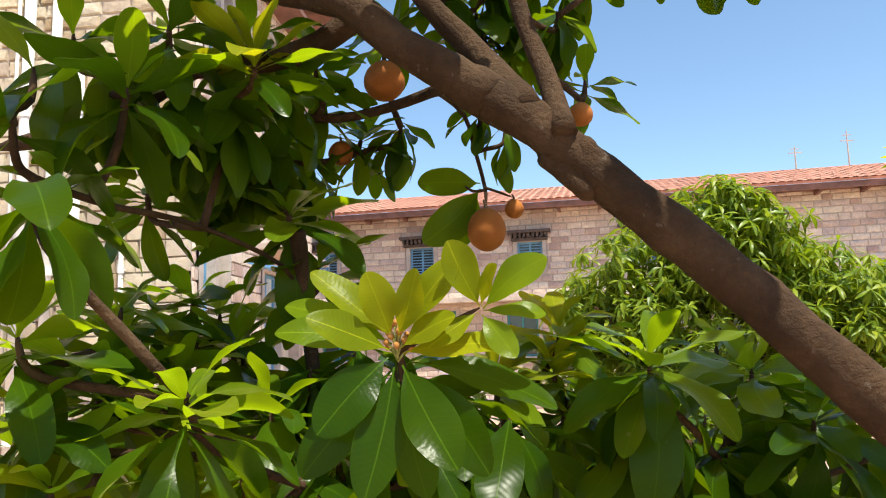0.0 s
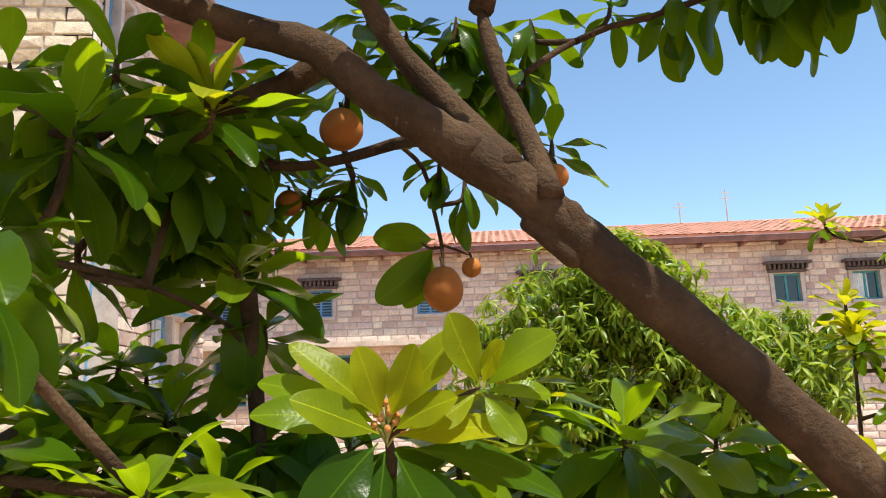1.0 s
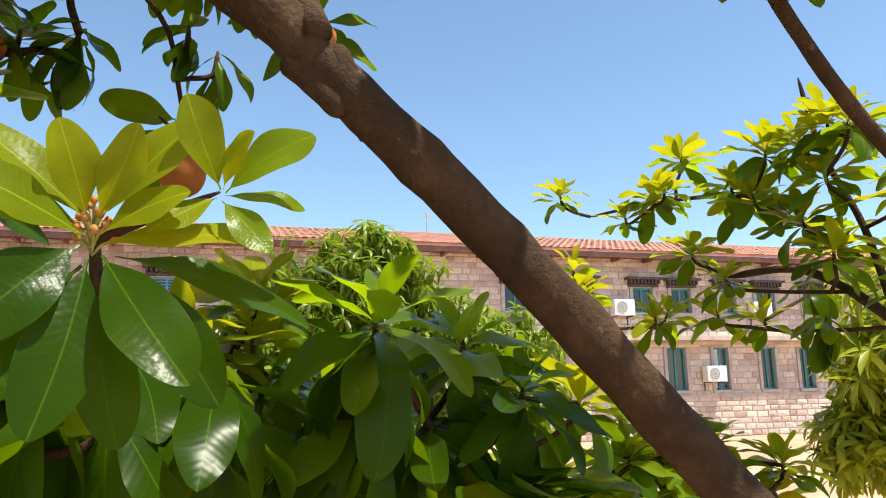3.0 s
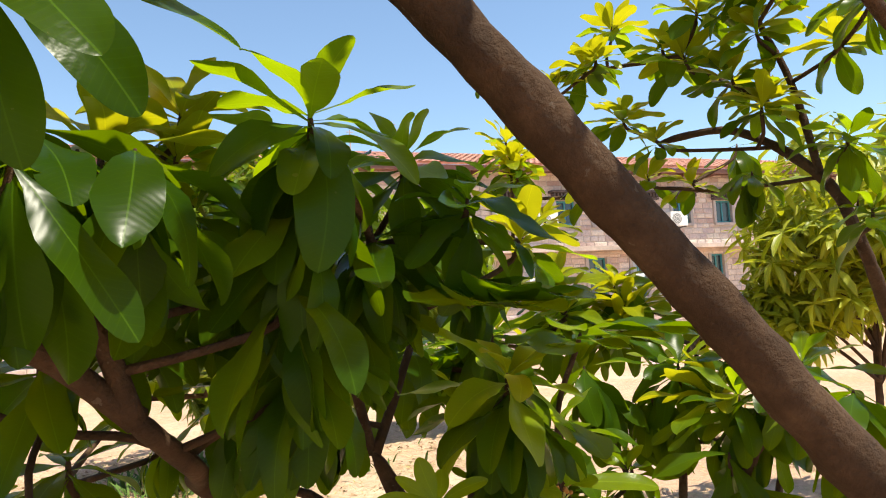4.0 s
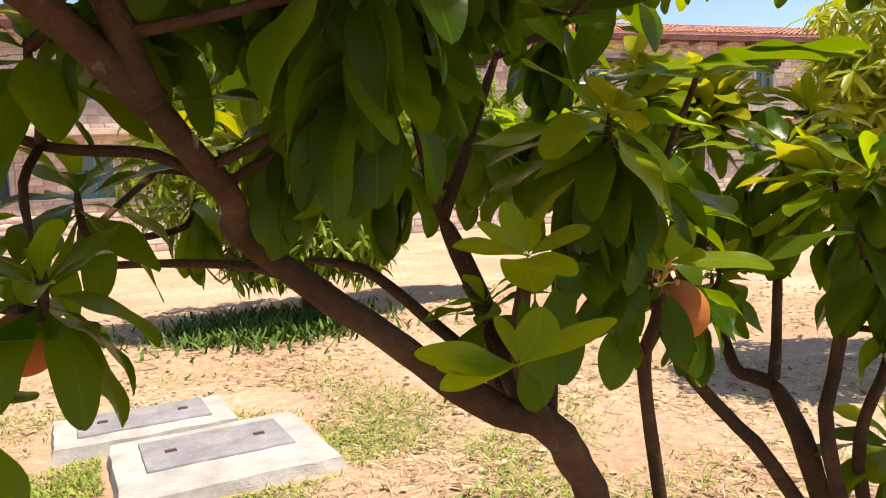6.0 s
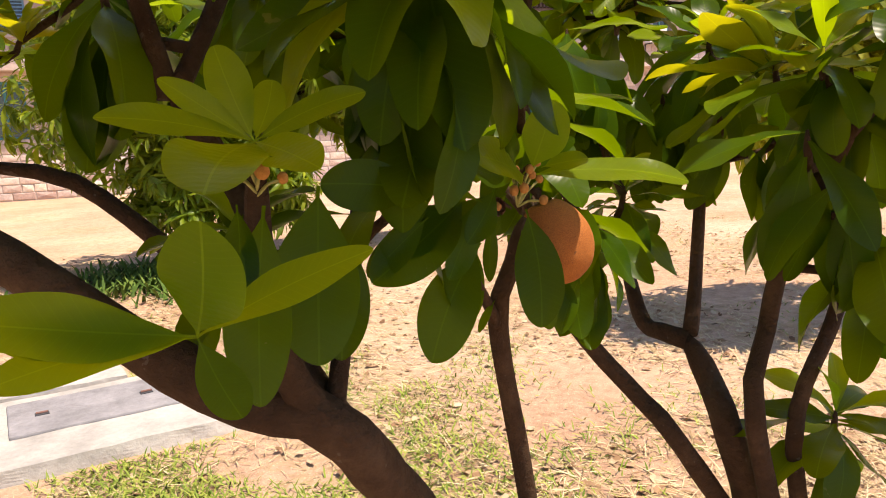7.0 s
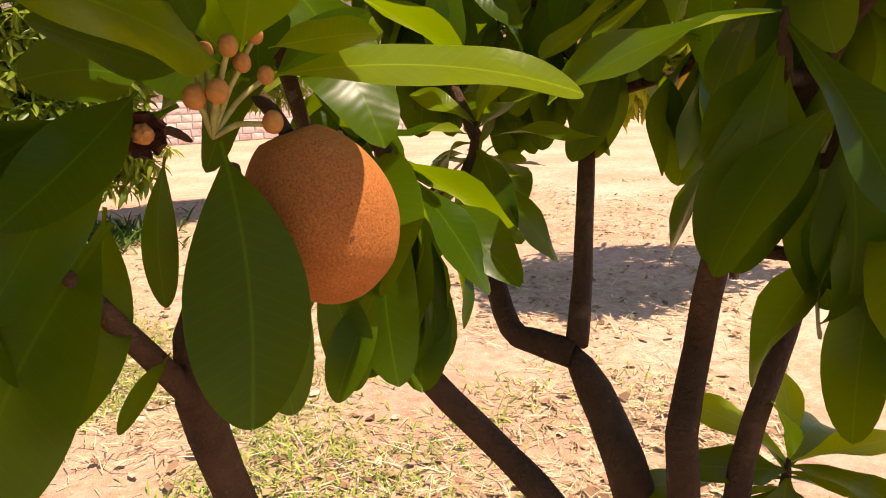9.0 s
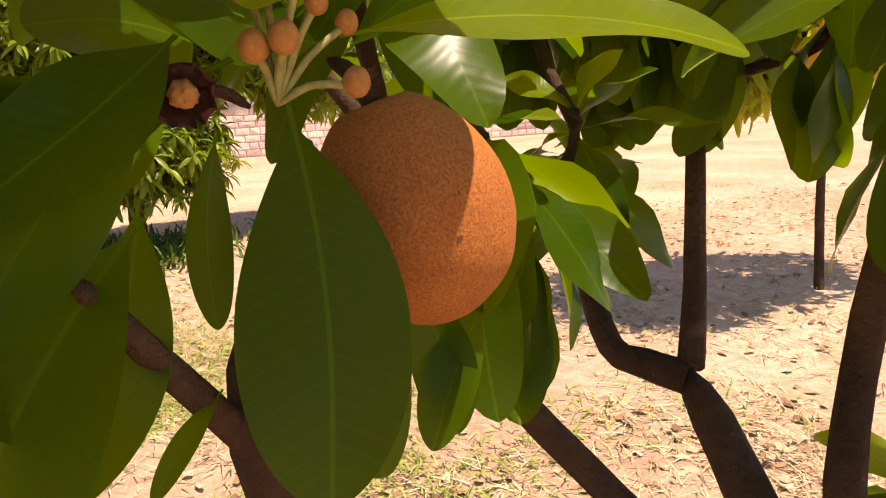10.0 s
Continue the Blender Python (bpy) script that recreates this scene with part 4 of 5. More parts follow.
# lower stems
branch('limb', 0.0290, 0.0130, (1.120, 2.020, 0.420), (0.990, 2.000, 0.760), (0.817, 1.909, 1.032), (0.742, 1.926, 1.075), (0.671, 1.956, 1.128), (0.612, 1.982, 1.181), (0.523, 2.025, 1.256), (0.455, 2.049, 1.320), (0.430, 1.940, 1.360), (0.332, 1.800, 1.462))
branch('branch', 0.0170, 0.0100, (0.350, 1.820, 1.445), (0.268, 1.791, 1.520), (0.216, 1.737, 1.551), (0.178, 1.698, 1.588))
branch('branch', 0.0140, 0.0100, (0.345, 1.810, 1.450), (0.318, 1.805, 1.530), (0.296, 1.819, 1.584), (0.287, 1.867, 1.648))
branch('twig', 0.0070, 0.0050, (0.420, 1.950, 1.370), (0.358, 1.938, 1.410), (0.253, 1.997, 1.426), (0.133, 2.043, 1.485))
branch('twig', 0.0070, 0.0050, (0.547, 2.016, 1.238), (0.482, 2.107, 1.270), (0.370, 2.129, 1.284), (0.249, 2.189, 1.284))
branch('twig', 0.0050, 0.0040, (0.253, 1.997, 1.426), (0.238, 1.925, 1.385), (0.244, 1.878, 1.330))
branch('branch', 0.0130, 0.0070, (0.789, 1.918, 1.047), (0.793, 2.081, 1.102), (0.738, 2.119, 1.165), (0.653, 2.159, 1.247), (0.569, 2.180, 1.267))
branch('branch', 0.0200, 0.0140, (0.817, 1.909, 1.032), (0.790, 1.966, 1.096), (0.779, 2.056, 1.228), (0.731, 2.050, 1.325))
branch('branch', 0.0100, 0.0070, (0.728, 2.052, 1.318), (0.723, 2.053, 1.353), (0.692, 2.033, 1.466), (0.678, 2.013, 1.575))
branch('branch', 0.0100, 0.0060, (0.734, 2.049, 1.321), (0.772, 2.063, 1.388), (0.822, 2.083, 1.484), (0.868, 2.096, 1.576))
branch('branch', 0.0160, 0.0100, (0.817, 1.909, 1.032), (0.775, 1.900, 1.087), (0.751, 1.890, 1.169), (0.744, 1.853, 1.270))
branch('branch', 0.0090, 0.0055, (0.800, 1.905, 1.035), (0.842, 1.950, 1.140), (0.863, 1.970, 1.200), (0.879, 1.990, 1.272), (0.885, 1.985, 1.380))
branch('branch', 0.0130, 0.0090, (1.124, 2.016, 0.551), (1.059, 2.000, 0.901), (1.002, 1.956, 1.087), (1.013, 1.943, 1.151), (1.017, 1.928, 1.195))
branch('branch', 0.0240, 0.0160, (1.580, 2.020, 0.450), (1.402, 1.993, 0.846), (1.414, 2.039, 0.915), (1.411, 2.082, 0.975))
branch('branch', 0.0150, 0.0090, (1.411, 2.078, 0.970), (1.397, 2.113, 0.977), (1.396, 2.148, 0.983), (1.421, 2.202, 1.036), (1.525, 2.331, 1.101))
branch('branch', 0.0110, 0.0080, (1.415, 2.078, 0.978), (1.457, 2.106, 1.039), (1.547, 2.173, 1.200), (1.589, 2.193, 1.318), (1.661, 2.236, 1.431))
branch('twig', 0.0060, 0.0040, (1.547, 2.173, 1.200), (1.565, 2.150, 1.223), (1.603, 2.149, 1.260))
branch('branch', 0.0160, 0.0100, (1.550, 2.000, 0.550), (1.323, 2.012, 0.859), (1.296, 2.052, 0.912), (1.238, 2.095, 0.996), (1.203, 2.124, 1.073), (1.186, 2.153, 1.164))
branch('twig', 0.0060, 0.0040, (1.002, 1.956, 1.084), (0.985, 1.943, 1.108), (0.962, 1.930, 1.140), (0.945, 1.925, 1.165))
branch('branch', 0.0160, 0.0090, (1.520, 1.950, 0.500), (1.330, 1.903, 0.917), (1.375, 1.925, 1.022), (1.393, 1.911, 1.139), (1.390, 1.862, 1.222), (1.397, 1.841, 1.263))
branch('branch', 0.0140, 0.0080, (1.600, 1.980, 0.500), (1.409, 1.906, 0.877), (1.477, 1.906, 1.016), (1.502, 1.900, 1.094), (1.533, 1.907, 1.194))
branch('limb', 0.0600, 0.0360, (1.420, 1.950, 0.000), (1.440, 1.970, 0.250), (1.560, 2.010, 0.520))
branch('limb', 0.0700, 0.0400, (1.220, 1.990, -0.020), (1.180, 2.000, 0.200), (1.120, 2.020, 0.460))
branch('limb', 0.1000, 0.0440, (1.892, 0.993, -0.040), (1.820, 1.071, 0.299), (1.633, 1.188, 0.610))
branch('limb', 0.0500, 0.0300, (2.900, 2.100, -0.020), (2.750, 2.150, 0.600), (2.600, 2.200, 1.060))
# leaf clusters round the first view
cluster((0.017, 1.366, 1.772), 0.135, 20, 'f')
cluster((0.000, 1.765, 2.040), 0.150, 20, 'f')
cluster((-0.111, 1.463, 2.147), 0.134, 14, 'm')
cluster((-0.052, 1.650, 2.190), 0.134, 22, 'd')
cluster((0.022, 1.713, 2.240), 0.134, 14, 'm')
cluster((0.001, 1.597, 2.231), 0.123, 17, 'y')
cluster((-0.164, 1.414, 2.015), 0.123, 11, 'm')
cluster((-0.192, 1.372, 2.086), 0.134, 5, 'm')
cluster((-0.090, 1.266, 1.975), 0.134, 6, 'd')
cluster((-0.173, 1.372, 1.844), 0.134, 17, 'f')
cluster((-0.184, 1.599, 1.884), 0.112, 14, 'f')
cluster((-0.195, 1.680, 2.063), 0.112, 14, 'm')
cluster((-0.050, 1.821, 2.185), 0.134, 22, 'd')
cluster((-0.141, 1.735, 2.165), 0.134, 19, 'd')
cluster((0.013, 1.919, 2.275), 0.123, 17, 'm')
cluster((0.079, 1.953, 2.217), 0.112, 17, 'm')
cluster((0.154, 1.959, 2.241), 0.101, 14, 'd')
cluster((0.441, 1.812, 2.368), 0.112, 14, 'd')
cluster((0.480, 1.806, 2.245), 0.101, 10, 'm')
cluster((0.393, 1.957, 2.419), 0.112, 17, 'm')
cluster((0.313, 1.964, 2.405), 0.101, 17, 'm')
cluster((0.305, 1.917, 2.251), 0.078, 10, 'd')
cluster((0.146, 1.896, 2.398), 0.112, 14, 'm')
cluster((0.349, 1.927, 2.220), 0.090, 7, 'd')
cluster((0.427, 1.937, 1.848), 0.134, 20, 'y')
cluster((0.713, 1.835, 1.775), 0.146, 19, 'f')
cluster((0.770, 1.758, 1.704), 0.134, 19, 'm')
cluster((0.427, 1.884, 1.717), 0.134, 17, 'm')
cluster((0.475, 1.870, 1.628), 0.134, 19, 'd')
cluster((0.642, 1.793, 1.654), 0.134, 19, 'd')
cluster((0.293, 1.985, 1.712), 0.134, 17, 'm')
cluster((0.015, 1.633, 1.744), 0.134, 17, 'm')
cluster((-0.184, 1.544, 1.776), 0.134, 17, 'm')
cluster((-0.157, 1.383, 1.767), 0.134, 14, 'm')
cluster((-0.110, 1.345, 1.693), 0.134, 14, 'm')
cluster((0.036, 1.474, 1.687), 0.134, 14, 'd')
cluster((0.029, 1.848, 1.801), 0.134, 17, 'd')
cluster((0.345, 1.780, 1.690), 0.134, 14, 'd')
cluster((0.612, 1.870, 2.524), 0.101, 10, 'm')
cluster((0.690, 1.788, 2.500), 0.140, 8, 'd')
cluster((0.775, 1.705, 2.505), 0.150, 9, 'd')
cluster((0.820, 1.650, 2.478), 0.160, 9, 'd')
cluster((0.880, 1.610, 2.480), 0.145, 9, 'd')
cluster((0.945, 1.493, 2.395), 0.150, 12, 'd')
cluster((0.985, 1.440, 2.365), 0.155, 11, 'd')
cluster((1.043, 1.400, 2.350), 0.150, 10, 'd')
# the next eleven are added out of view, to shade the upper left leaves
cluster((-0.087, 1.341, 2.564), 0.140, 16, 'd')
cluster((-0.109, 1.280, 2.525), 0.140, 16, 'd')
cluster((-0.026, 1.467, 2.632), 0.140, 16, 'd')
cluster((-0.046, 1.389, 2.513), 0.140, 16, 'd')
cluster((0.041, 1.529, 2.560), 0.140, 16, 'd')
cluster((0.102, 1.638, 2.624), 0.140, 16, 'd')
cluster((-0.042, 1.219, 2.595), 0.140, 16, 'd')
cluster((-0.032, 1.248, 2.524), 0.140, 16, 'd')
cluster((0.130, 1.671, 2.695), 0.140, 16, 'd')
cluster((0.071, 1.604, 2.667), 0.140, 16, 'd')
cluster((0.293, 1.478, 2.581), 0.140, 16, 'd')
# middle rosette and further clusters on the left
cluster((0.535, 1.710, 1.795), 0.165, 16, 'f')
cluster((0.535, 1.715, 1.775), 0.165, 12, 'd')
cluster((-0.214, 1.641, 1.842), 0.134, 17, 'm')
cluster((-0.136, 1.673, 1.797), 0.134, 19, 'f')
cluster((-0.106, 1.844, 1.825), 0.134, 17, 'f')
cluster((-0.016, 1.762, 1.764), 0.134, 17, 'd')
cluster((-0.238, 1.794, 1.902), 0.123, 17, 'm')
cluster((-0.179, 1.543, 1.778), 0.134, 17, 'm')
cluster((-0.179, 1.925, 1.896), 0.112, 14, 'm')
# darker clusters behind the flowering shoot
cluster((-0.104, 1.797, 1.833), 0.140, 16, 'm')
cluster((0.043, 1.731, 1.793), 0.140, 16, 'd')
cluster((-0.193, 1.845, 1.914), 0.140, 16, 'm')
cluster((0.103, 1.777, 1.826), 0.140, 16, 'd')
cluster((0.063, 1.783, 1.760), 0.140, 15, 'd')
cluster((0.249, 1.688, 1.754), 0.140, 15, 'd')
cluster((0.028, 1.829, 1.960), 0.140, 15, 'm')
cluster((0.158, 1.821, 1.784), 0.140, 16, 'm')
# clusters among the upper limbs
cluster((0.251, 1.898, 2.481), 0.120, 14, 'd')
cluster((0.340, 1.900, 2.508), 0.120, 15, 'd')
cluster((0.184, 1.872, 2.506), 0.120, 14, 'm')
cluster((0.478, 1.928, 2.519), 0.120, 12, 'd')
cluster((0.302, 1.940, 2.440), 0.120, 14, 'm')
cluster((0.405, 1.946, 2.436), 0.120, 12, 'd')
# clusters on the outer branch
cluster((1.995, 2.792, 2.495), 0.135, 18, 'y')
cluster((1.833, 2.756, 2.329), 0.135, 18, 'y')
cluster((1.877, 2.375, 2.241), 0.140, 18, 'y')
cluster((1.805, 2.441, 2.011), 0.110, 13, 'y')
cluster((1.610, 2.982, 2.374), 0.112, 17, 'y')
cluster((1.548, 2.798, 2.010), 0.123, 23, 'y')
cluster((1.585, 2.881, 2.096), 0.112, 17, 'y')
cluster((1.910, 2.154, 2.251), 0.134, 19, 'y')
cluster((1.851, 2.025, 2.339), 0.134, 17, 'y')
cluster((1.967, 2.471, 1.896), 0.112, 14, 'y')
cluster((1.832, 2.726, 1.934), 0.112, 17, 'y')
cluster((1.888, 2.464, 2.300), 0.123, 20, 'y')
cluster((1.829, 2.316, 1.505), 0.134, 20, 'y')
cluster((1.708, 2.438, 1.551), 0.134, 20, 'y')
cluster((1.632, 2.760, 1.812), 0.123, 14, 'y')
cluster((2.024, 2.225, 2.089), 0.134, 17, 'y')
cluster((2.208, 2.491, 2.022), 0.134, 10, 'd')
cluster((2.040, 2.017, 2.186), 0.134, 19, 'y')
cluster((2.002, 1.994, 1.925), 0.146, 19, 'm')
cluster((1.895, 1.830, 2.225), 0.146, 17, 'm')
cluster((1.954, 1.923, 1.731), 0.134, 14, 'm')
cluster((1.900, 2.332, 2.369), 0.146, 23, 'y')
cluster((1.885, 2.111, 2.376), 0.146, 23, 'y')
cluster((1.946, 2.274, 2.161), 0.146, 23, 'y')
cluster((1.837, 2.602, 2.120), 0.134, 23, 'y')
cluster((1.925, 2.169, 2.048), 0.146, 20, 'y')
cluster((1.763, 2.823, 2.272), 0.112, 17, 'y')
cluster((1.828, 2.690, 2.341), 0.112, 17, 'y')
cluster((1.920, 2.233, 2.372), 0.129, 20, 'y')
cluster((1.727, 2.655, 1.916), 0.112, 14, 'y')
cluster((1.862, 2.541, 1.922), 0.123, 14, 'y')
cluster((1.550, 2.777, 1.962), 0.112, 20, 'y')
cluster((1.990, 2.271, 1.882), 0.134, 14, 'd')
cluster((1.572, 2.392, 1.590), 0.134, 20, 'y')
cluster((1.394, 2.403, 1.614), 0.134, 17, 'y')
cluster((-0.178, 1.455, 2.214), 0.134, 6, 'm')
cluster((-0.117, 1.581, 2.282), 0.134, 14, 'm')
cluster((-0.169, 1.531, 2.199), 0.134, 17, 'd')
cluster((-0.222, 1.447, 2.170), 0.134, 4, 'm')
cluster((-0.108, 1.620, 2.205), 0.134, 17, 'd')
cluster((0.034, 1.803, 2.303), 0.123, 14, 'm')
cluster((-0.034, 1.669, 2.299), 0.123, 14, 'm')
cluster((-0.123, 1.805, 2.145), 0.134, 17, 'd')
cluster((-0.025, 1.940, 2.175), 0.123, 17, 'd')
cluster((0.116, 1.605, 1.694), 0.134, 16, 'd')
cluster((0.180, 1.600, 1.722), 0.150, 10, 'd')
cluster((0.290, 1.690, 1.730), 0.140, 12, 'd')
cluster((0.076, 1.537, 1.663), 0.134, 14, 'd')
cluster((0.120, 1.814, 1.720), 0.134, 16, 'd')
# middle of the tree
cluster((0.898, 1.888, 1.446), 0.165, 18, 'g')
cluster((0.898, 1.888, 1.420), 0.165, 20, 'd')
cluster((0.905, 1.885, 1.395), 0.160, 10, 'd')
cluster((1.039, 2.033, 1.682), 0.146, 22, 'y')
cluster((1.504, 2.125, 1.403), 0.146, 22, 'm')
cluster((0.968, 2.210, 1.732), 0.146, 19, 'm')
cluster((1.357, 2.329, 1.544), 0.134, 20, 'y')
cluster((1.564, 2.352, 1.534), 0.134, 20, 'y')
cluster((0.319, 1.822, 1.764), 0.157, 16, 'y')
cluster((0.414, 1.911, 1.781), 0.134, 17, 'y')
cluster((0.510, 2.216, 1.701), 0.134, 17, 'm')
cluster((0.728, 2.084, 1.814), 0.112, 14, 'm')
cluster((0.432, 2.487, 1.482), 0.112, 17, 'y')
cluster((0.635, 2.552, 1.438), 0.112, 20, 'y')
cluster((1.323, 2.113, 1.196), 0.112, 12, 'm')
cluster((1.467, 1.785, 1.419), 0.146, 19, 'm')
cluster((1.383, 1.637, 1.387), 0.146, 22, 'd')
cluster((1.447, 1.876, 1.332), 0.134, 17, 'd')
cluster((0.525, 1.740, 1.680), 0.168, 14, 'd')
cluster((0.533, 1.962, 1.623), 0.146, 17, 'd')
cluster((0.670, 1.861, 1.652), 0.146, 17, 'd')
cluster((0.376, 1.989, 1.629), 0.146, 14, 'd')
cluster((1.028, 2.187, 1.637), 0.146, 17, 'd')
cluster((0.515, 1.745, 1.590), 0.168, 12, 'd')
cluster((0.551, 1.808, 1.506), 0.157, 17, 'd')
cluster((0.487, 2.086, 1.684), 0.134, 19, 'm')
cluster((0.503, 1.956, 1.462), 0.134, 17, 'd')
cluster((0.659, 1.882, 1.580), 0.146, 14, 'd')
cluster((0.768, 1.979, 1.666), 0.134, 17, 'm')
cluster((0.690, 2.100, 1.420), 0.134, 10, 'd')
cluster((0.252, 1.942, 1.528), 0.134, 17, 'm')
cluster((0.342, 1.927, 1.580), 0.134, 14, 'm')
cluster((0.240, 1.580, 1.700), 0.170, 12, 'd')
cluster((0.338, 1.640, 1.722), 0.165, 11, 'd')
cluster((0.248, 1.869, 1.300), 0.118, 18, 'm')
cluster((0.282, 2.045, 1.384), 0.123, 17, 'm')
cluster((0.154, 2.042, 1.330), 0.112, 14, 'm')
cluster((0.138, 1.824, 1.241), 0.134, 10, 'm')
cluster((0.442, 2.328, 1.363), 0.112, 14, 'd')
cluster((0.549, 2.460, 1.474), 0.112, 17, 'y')
cluster((1.082, 2.344, 1.474), 0.134, 14, 'm')
cluster((0.768, 2.002, 1.205), 0.112, 16, 'm')
cluster((0.884, 1.939, 1.255), 0.105, 6, 'm')
cluster((1.546, 2.354, 1.490), 0.146, 23, 'y')
cluster((1.470, 1.992, 1.354), 0.157, 22, 'y')
cluster((1.418, 1.892, 1.357), 0.146, 14, 'm')
cluster((1.352, 2.205, 1.339), 0.134, 19, 'd')
cluster((1.492, 2.204, 1.324), 0.134, 14, 'd')
cluster((1.812, 2.365, 1.420), 0.146, 23, 'y')
# clusters beside the ripe fruit
cluster((1.179, 2.041, 1.187), 0.129, 17, 'd')
cluster((1.228, 2.076, 1.152), 0.123, 11, 'd')
cluster((1.528, 2.333, 1.144), 0.095, 14, 'm')
cluster((1.521, 2.119, 1.301), 0.134, 7, 'd')
cluster((1.569, 2.052, 1.280), 0.134, 7, 'd')
cluster((1.336, 1.854, 1.265), 0.146, 6, 'd')
cluster((1.353, 1.822, 1.215), 0.134, 7, 'd')
cluster((1.403, 1.816, 1.146), 0.146, 6, 'd')
cluster((1.480, 1.897, 0.905), 0.140, 20, 'm')
cluster((1.511, 2.281, 1.299), 0.134, 14, 'd')
cluster((1.268, 2.223, 1.246), 0.123, 14, 'd')
cluster((1.123, 2.066, 1.321), 0.134, 14, 'm')
# twig and flat leaves added above the view to shade the fruit and its leaves
branch('twig', 0.0060, 0.0040, (1.186, 2.153, 1.164), (1.020, 1.930, 1.360), (1.030, 1.880, 1.470), (1.035, 1.870, 1.500))
single_leaf((1.033, 1.871, 1.505), (1.150, 1.711, 1.500), (0.15, -0.2, 0.95), 0.260, 'm', 0.05)
single_leaf((1.035, 1.865, 1.500), (1.125, 1.705, 1.490), (0.15, -0.2, 0.95), 0.300, 'm', 0.05)
single_leaf((1.030, 1.860, 1.495), (1.055, 1.700, 1.485), (0.15, -0.2, 0.95), 0.300, 'm', 0.05)
single_leaf((1.025, 1.870, 1.490), (0.975, 1.730, 1.480), (0.15, -0.2, 0.95), 0.300, 'm', 0.05)
single_leaf((1.020, 1.880, 1.490), (0.900, 1.800, 1.480), (0.15, -0.2, 0.95), 0.320, 'm', 0.05)
single_leaf((1.020, 1.890, 1.500), (0.920, 1.920, 1.490), (0.15, -0.2, 0.95), 0.320, 'm', 0.05)
single_leaf((1.030, 1.880, 1.510), (1.100, 1.990, 1.500), (0.15, -0.2, 0.95), 0.300, 'm', 0.05)
# single leaves of the fruiting cluster
single_leaf((1.005, 1.909, 1.206), (0.990, 1.870, 1.106), (-0.36, -0.90, 0.24), 0.215, 'm', 0.03)
single_leaf((0.980, 1.922, 1.226), (0.923, 1.881, 1.187), (-0.16, -0.95, 0.28), 0.163, 'm', 0.06)
single_leaf((0.975, 1.935, 1.217), (0.918, 1.905, 1.153), (-0.12, -0.95, 0.28), 0.163, 'm', 0.06)
single_leaf((0.972, 1.955, 1.180), (0.933, 1.918, 1.103), (-0.14, -0.95, 0.27), 0.163, 'm', 0.05)
single_leaf((1.016, 1.932, 1.198), (1.019, 1.895, 1.094), (-0.42, -0.87, 0.25), 0.155, 'm', 0.04)
single_leaf((1.056, 1.973, 1.231), (1.200, 1.895, 1.218), (-0.37, -0.40, 0.84), 0.138, 'h', 0.16)
single_leaf((1.017, 1.925, 1.234), (0.931, 1.885, 1.260), (-0.30, -0.75, 0.60), 0.270, 'h', 0.08)
single_leaf((1.024, 1.925, 1.240), (1.021, 1.885, 1.302), (-0.40, -0.85, 0.35), 0.290, 'h', 0.06)
single_leaf((1.036, 1.925, 1.242), (1.082, 1.912, 1.248), (-0.30, -0.60, 0.75), 0.260, 'h', 0.10)
# two leaves added as shades for the fruit's left side and the central leaf
single_leaf((1.092, 1.995, 1.302), (1.078, 1.850, 1.300), (0.15, -0.30, 0.94), 0.200, 'm', 0.04)
single_leaf((1.022, 1.932, 1.358), (1.000, 1.790, 1.312), (0.15, -0.30, 0.94), 0.230, 'm', 0.04)
# further leaves of the fruiting cluster
single_leaf((0.997, 1.950, 1.199), (0.991, 1.952, 1.134), (-0.29, -0.94, 0.15), 0.112, 'm', 0.10)
single_leaf((0.986, 1.937, 1.118), (0.958, 1.923, 1.095), (-0.19, -0.81, 0.55), 0.103, 'm', 0.05)
single_leaf((1.073, 1.962, 1.140), (1.080, 1.942, 1.072), (-0.52, -0.79, 0.32), 0.189, 'm', 0.05)
single_leaf((1.103, 1.949, 1.125), (1.065, 1.938, 1.071), (-0.54, -0.76, 0.35), 0.172, 'm', 0.05)
single_leaf((1.008, 1.944, 1.234), (0.945, 1.916, 1.249), (-0.21, -0.81, 0.54), 0.172, 'm', 0.06)
single_leaf((1.016, 1.939, 1.245), (0.985, 1.908, 1.279), (-0.33, -0.88, 0.34), 0.172, 'm', 0.06)
# older leaves behind the buds
single_leaf((1.062, 2.000, 1.231), (0.985, 1.970, 1.247), (-0.50, -0.85, 0.15), 0.200, 'm', 0.06)
single_leaf((1.062, 2.010, 1.234), (1.008, 1.970, 1.270), (-0.50, -0.85, 0.15), 0.200, 'm', 0.06)
single_leaf((1.068, 2.000, 1.236), (1.056, 1.960, 1.279), (-0.50, -0.85, 0.15), 0.200, 'm', 0.06)
single_leaf((1.007, 2.000, 1.232), (0.947, 1.950, 1.231), (-0.50, -0.85, 0.15), 0.200, 'm', 0.06)
single_leaf((1.084, 2.020, 1.230), (1.132, 1.990, 1.266), (-0.50, -0.85, 0.15), 0.170, 'm', 0.06)
single_leaf((0.994, 2.000, 1.219), (0.956, 1.970, 1.177), (-0.50, -0.85, 0.15), 0.200, 'm', 0.06)
single_leaf((1.064, 2.030, 1.225), (1.087, 2.000, 1.264), (-0.50, -0.85, 0.15), 0.180, 'm', 0.06)
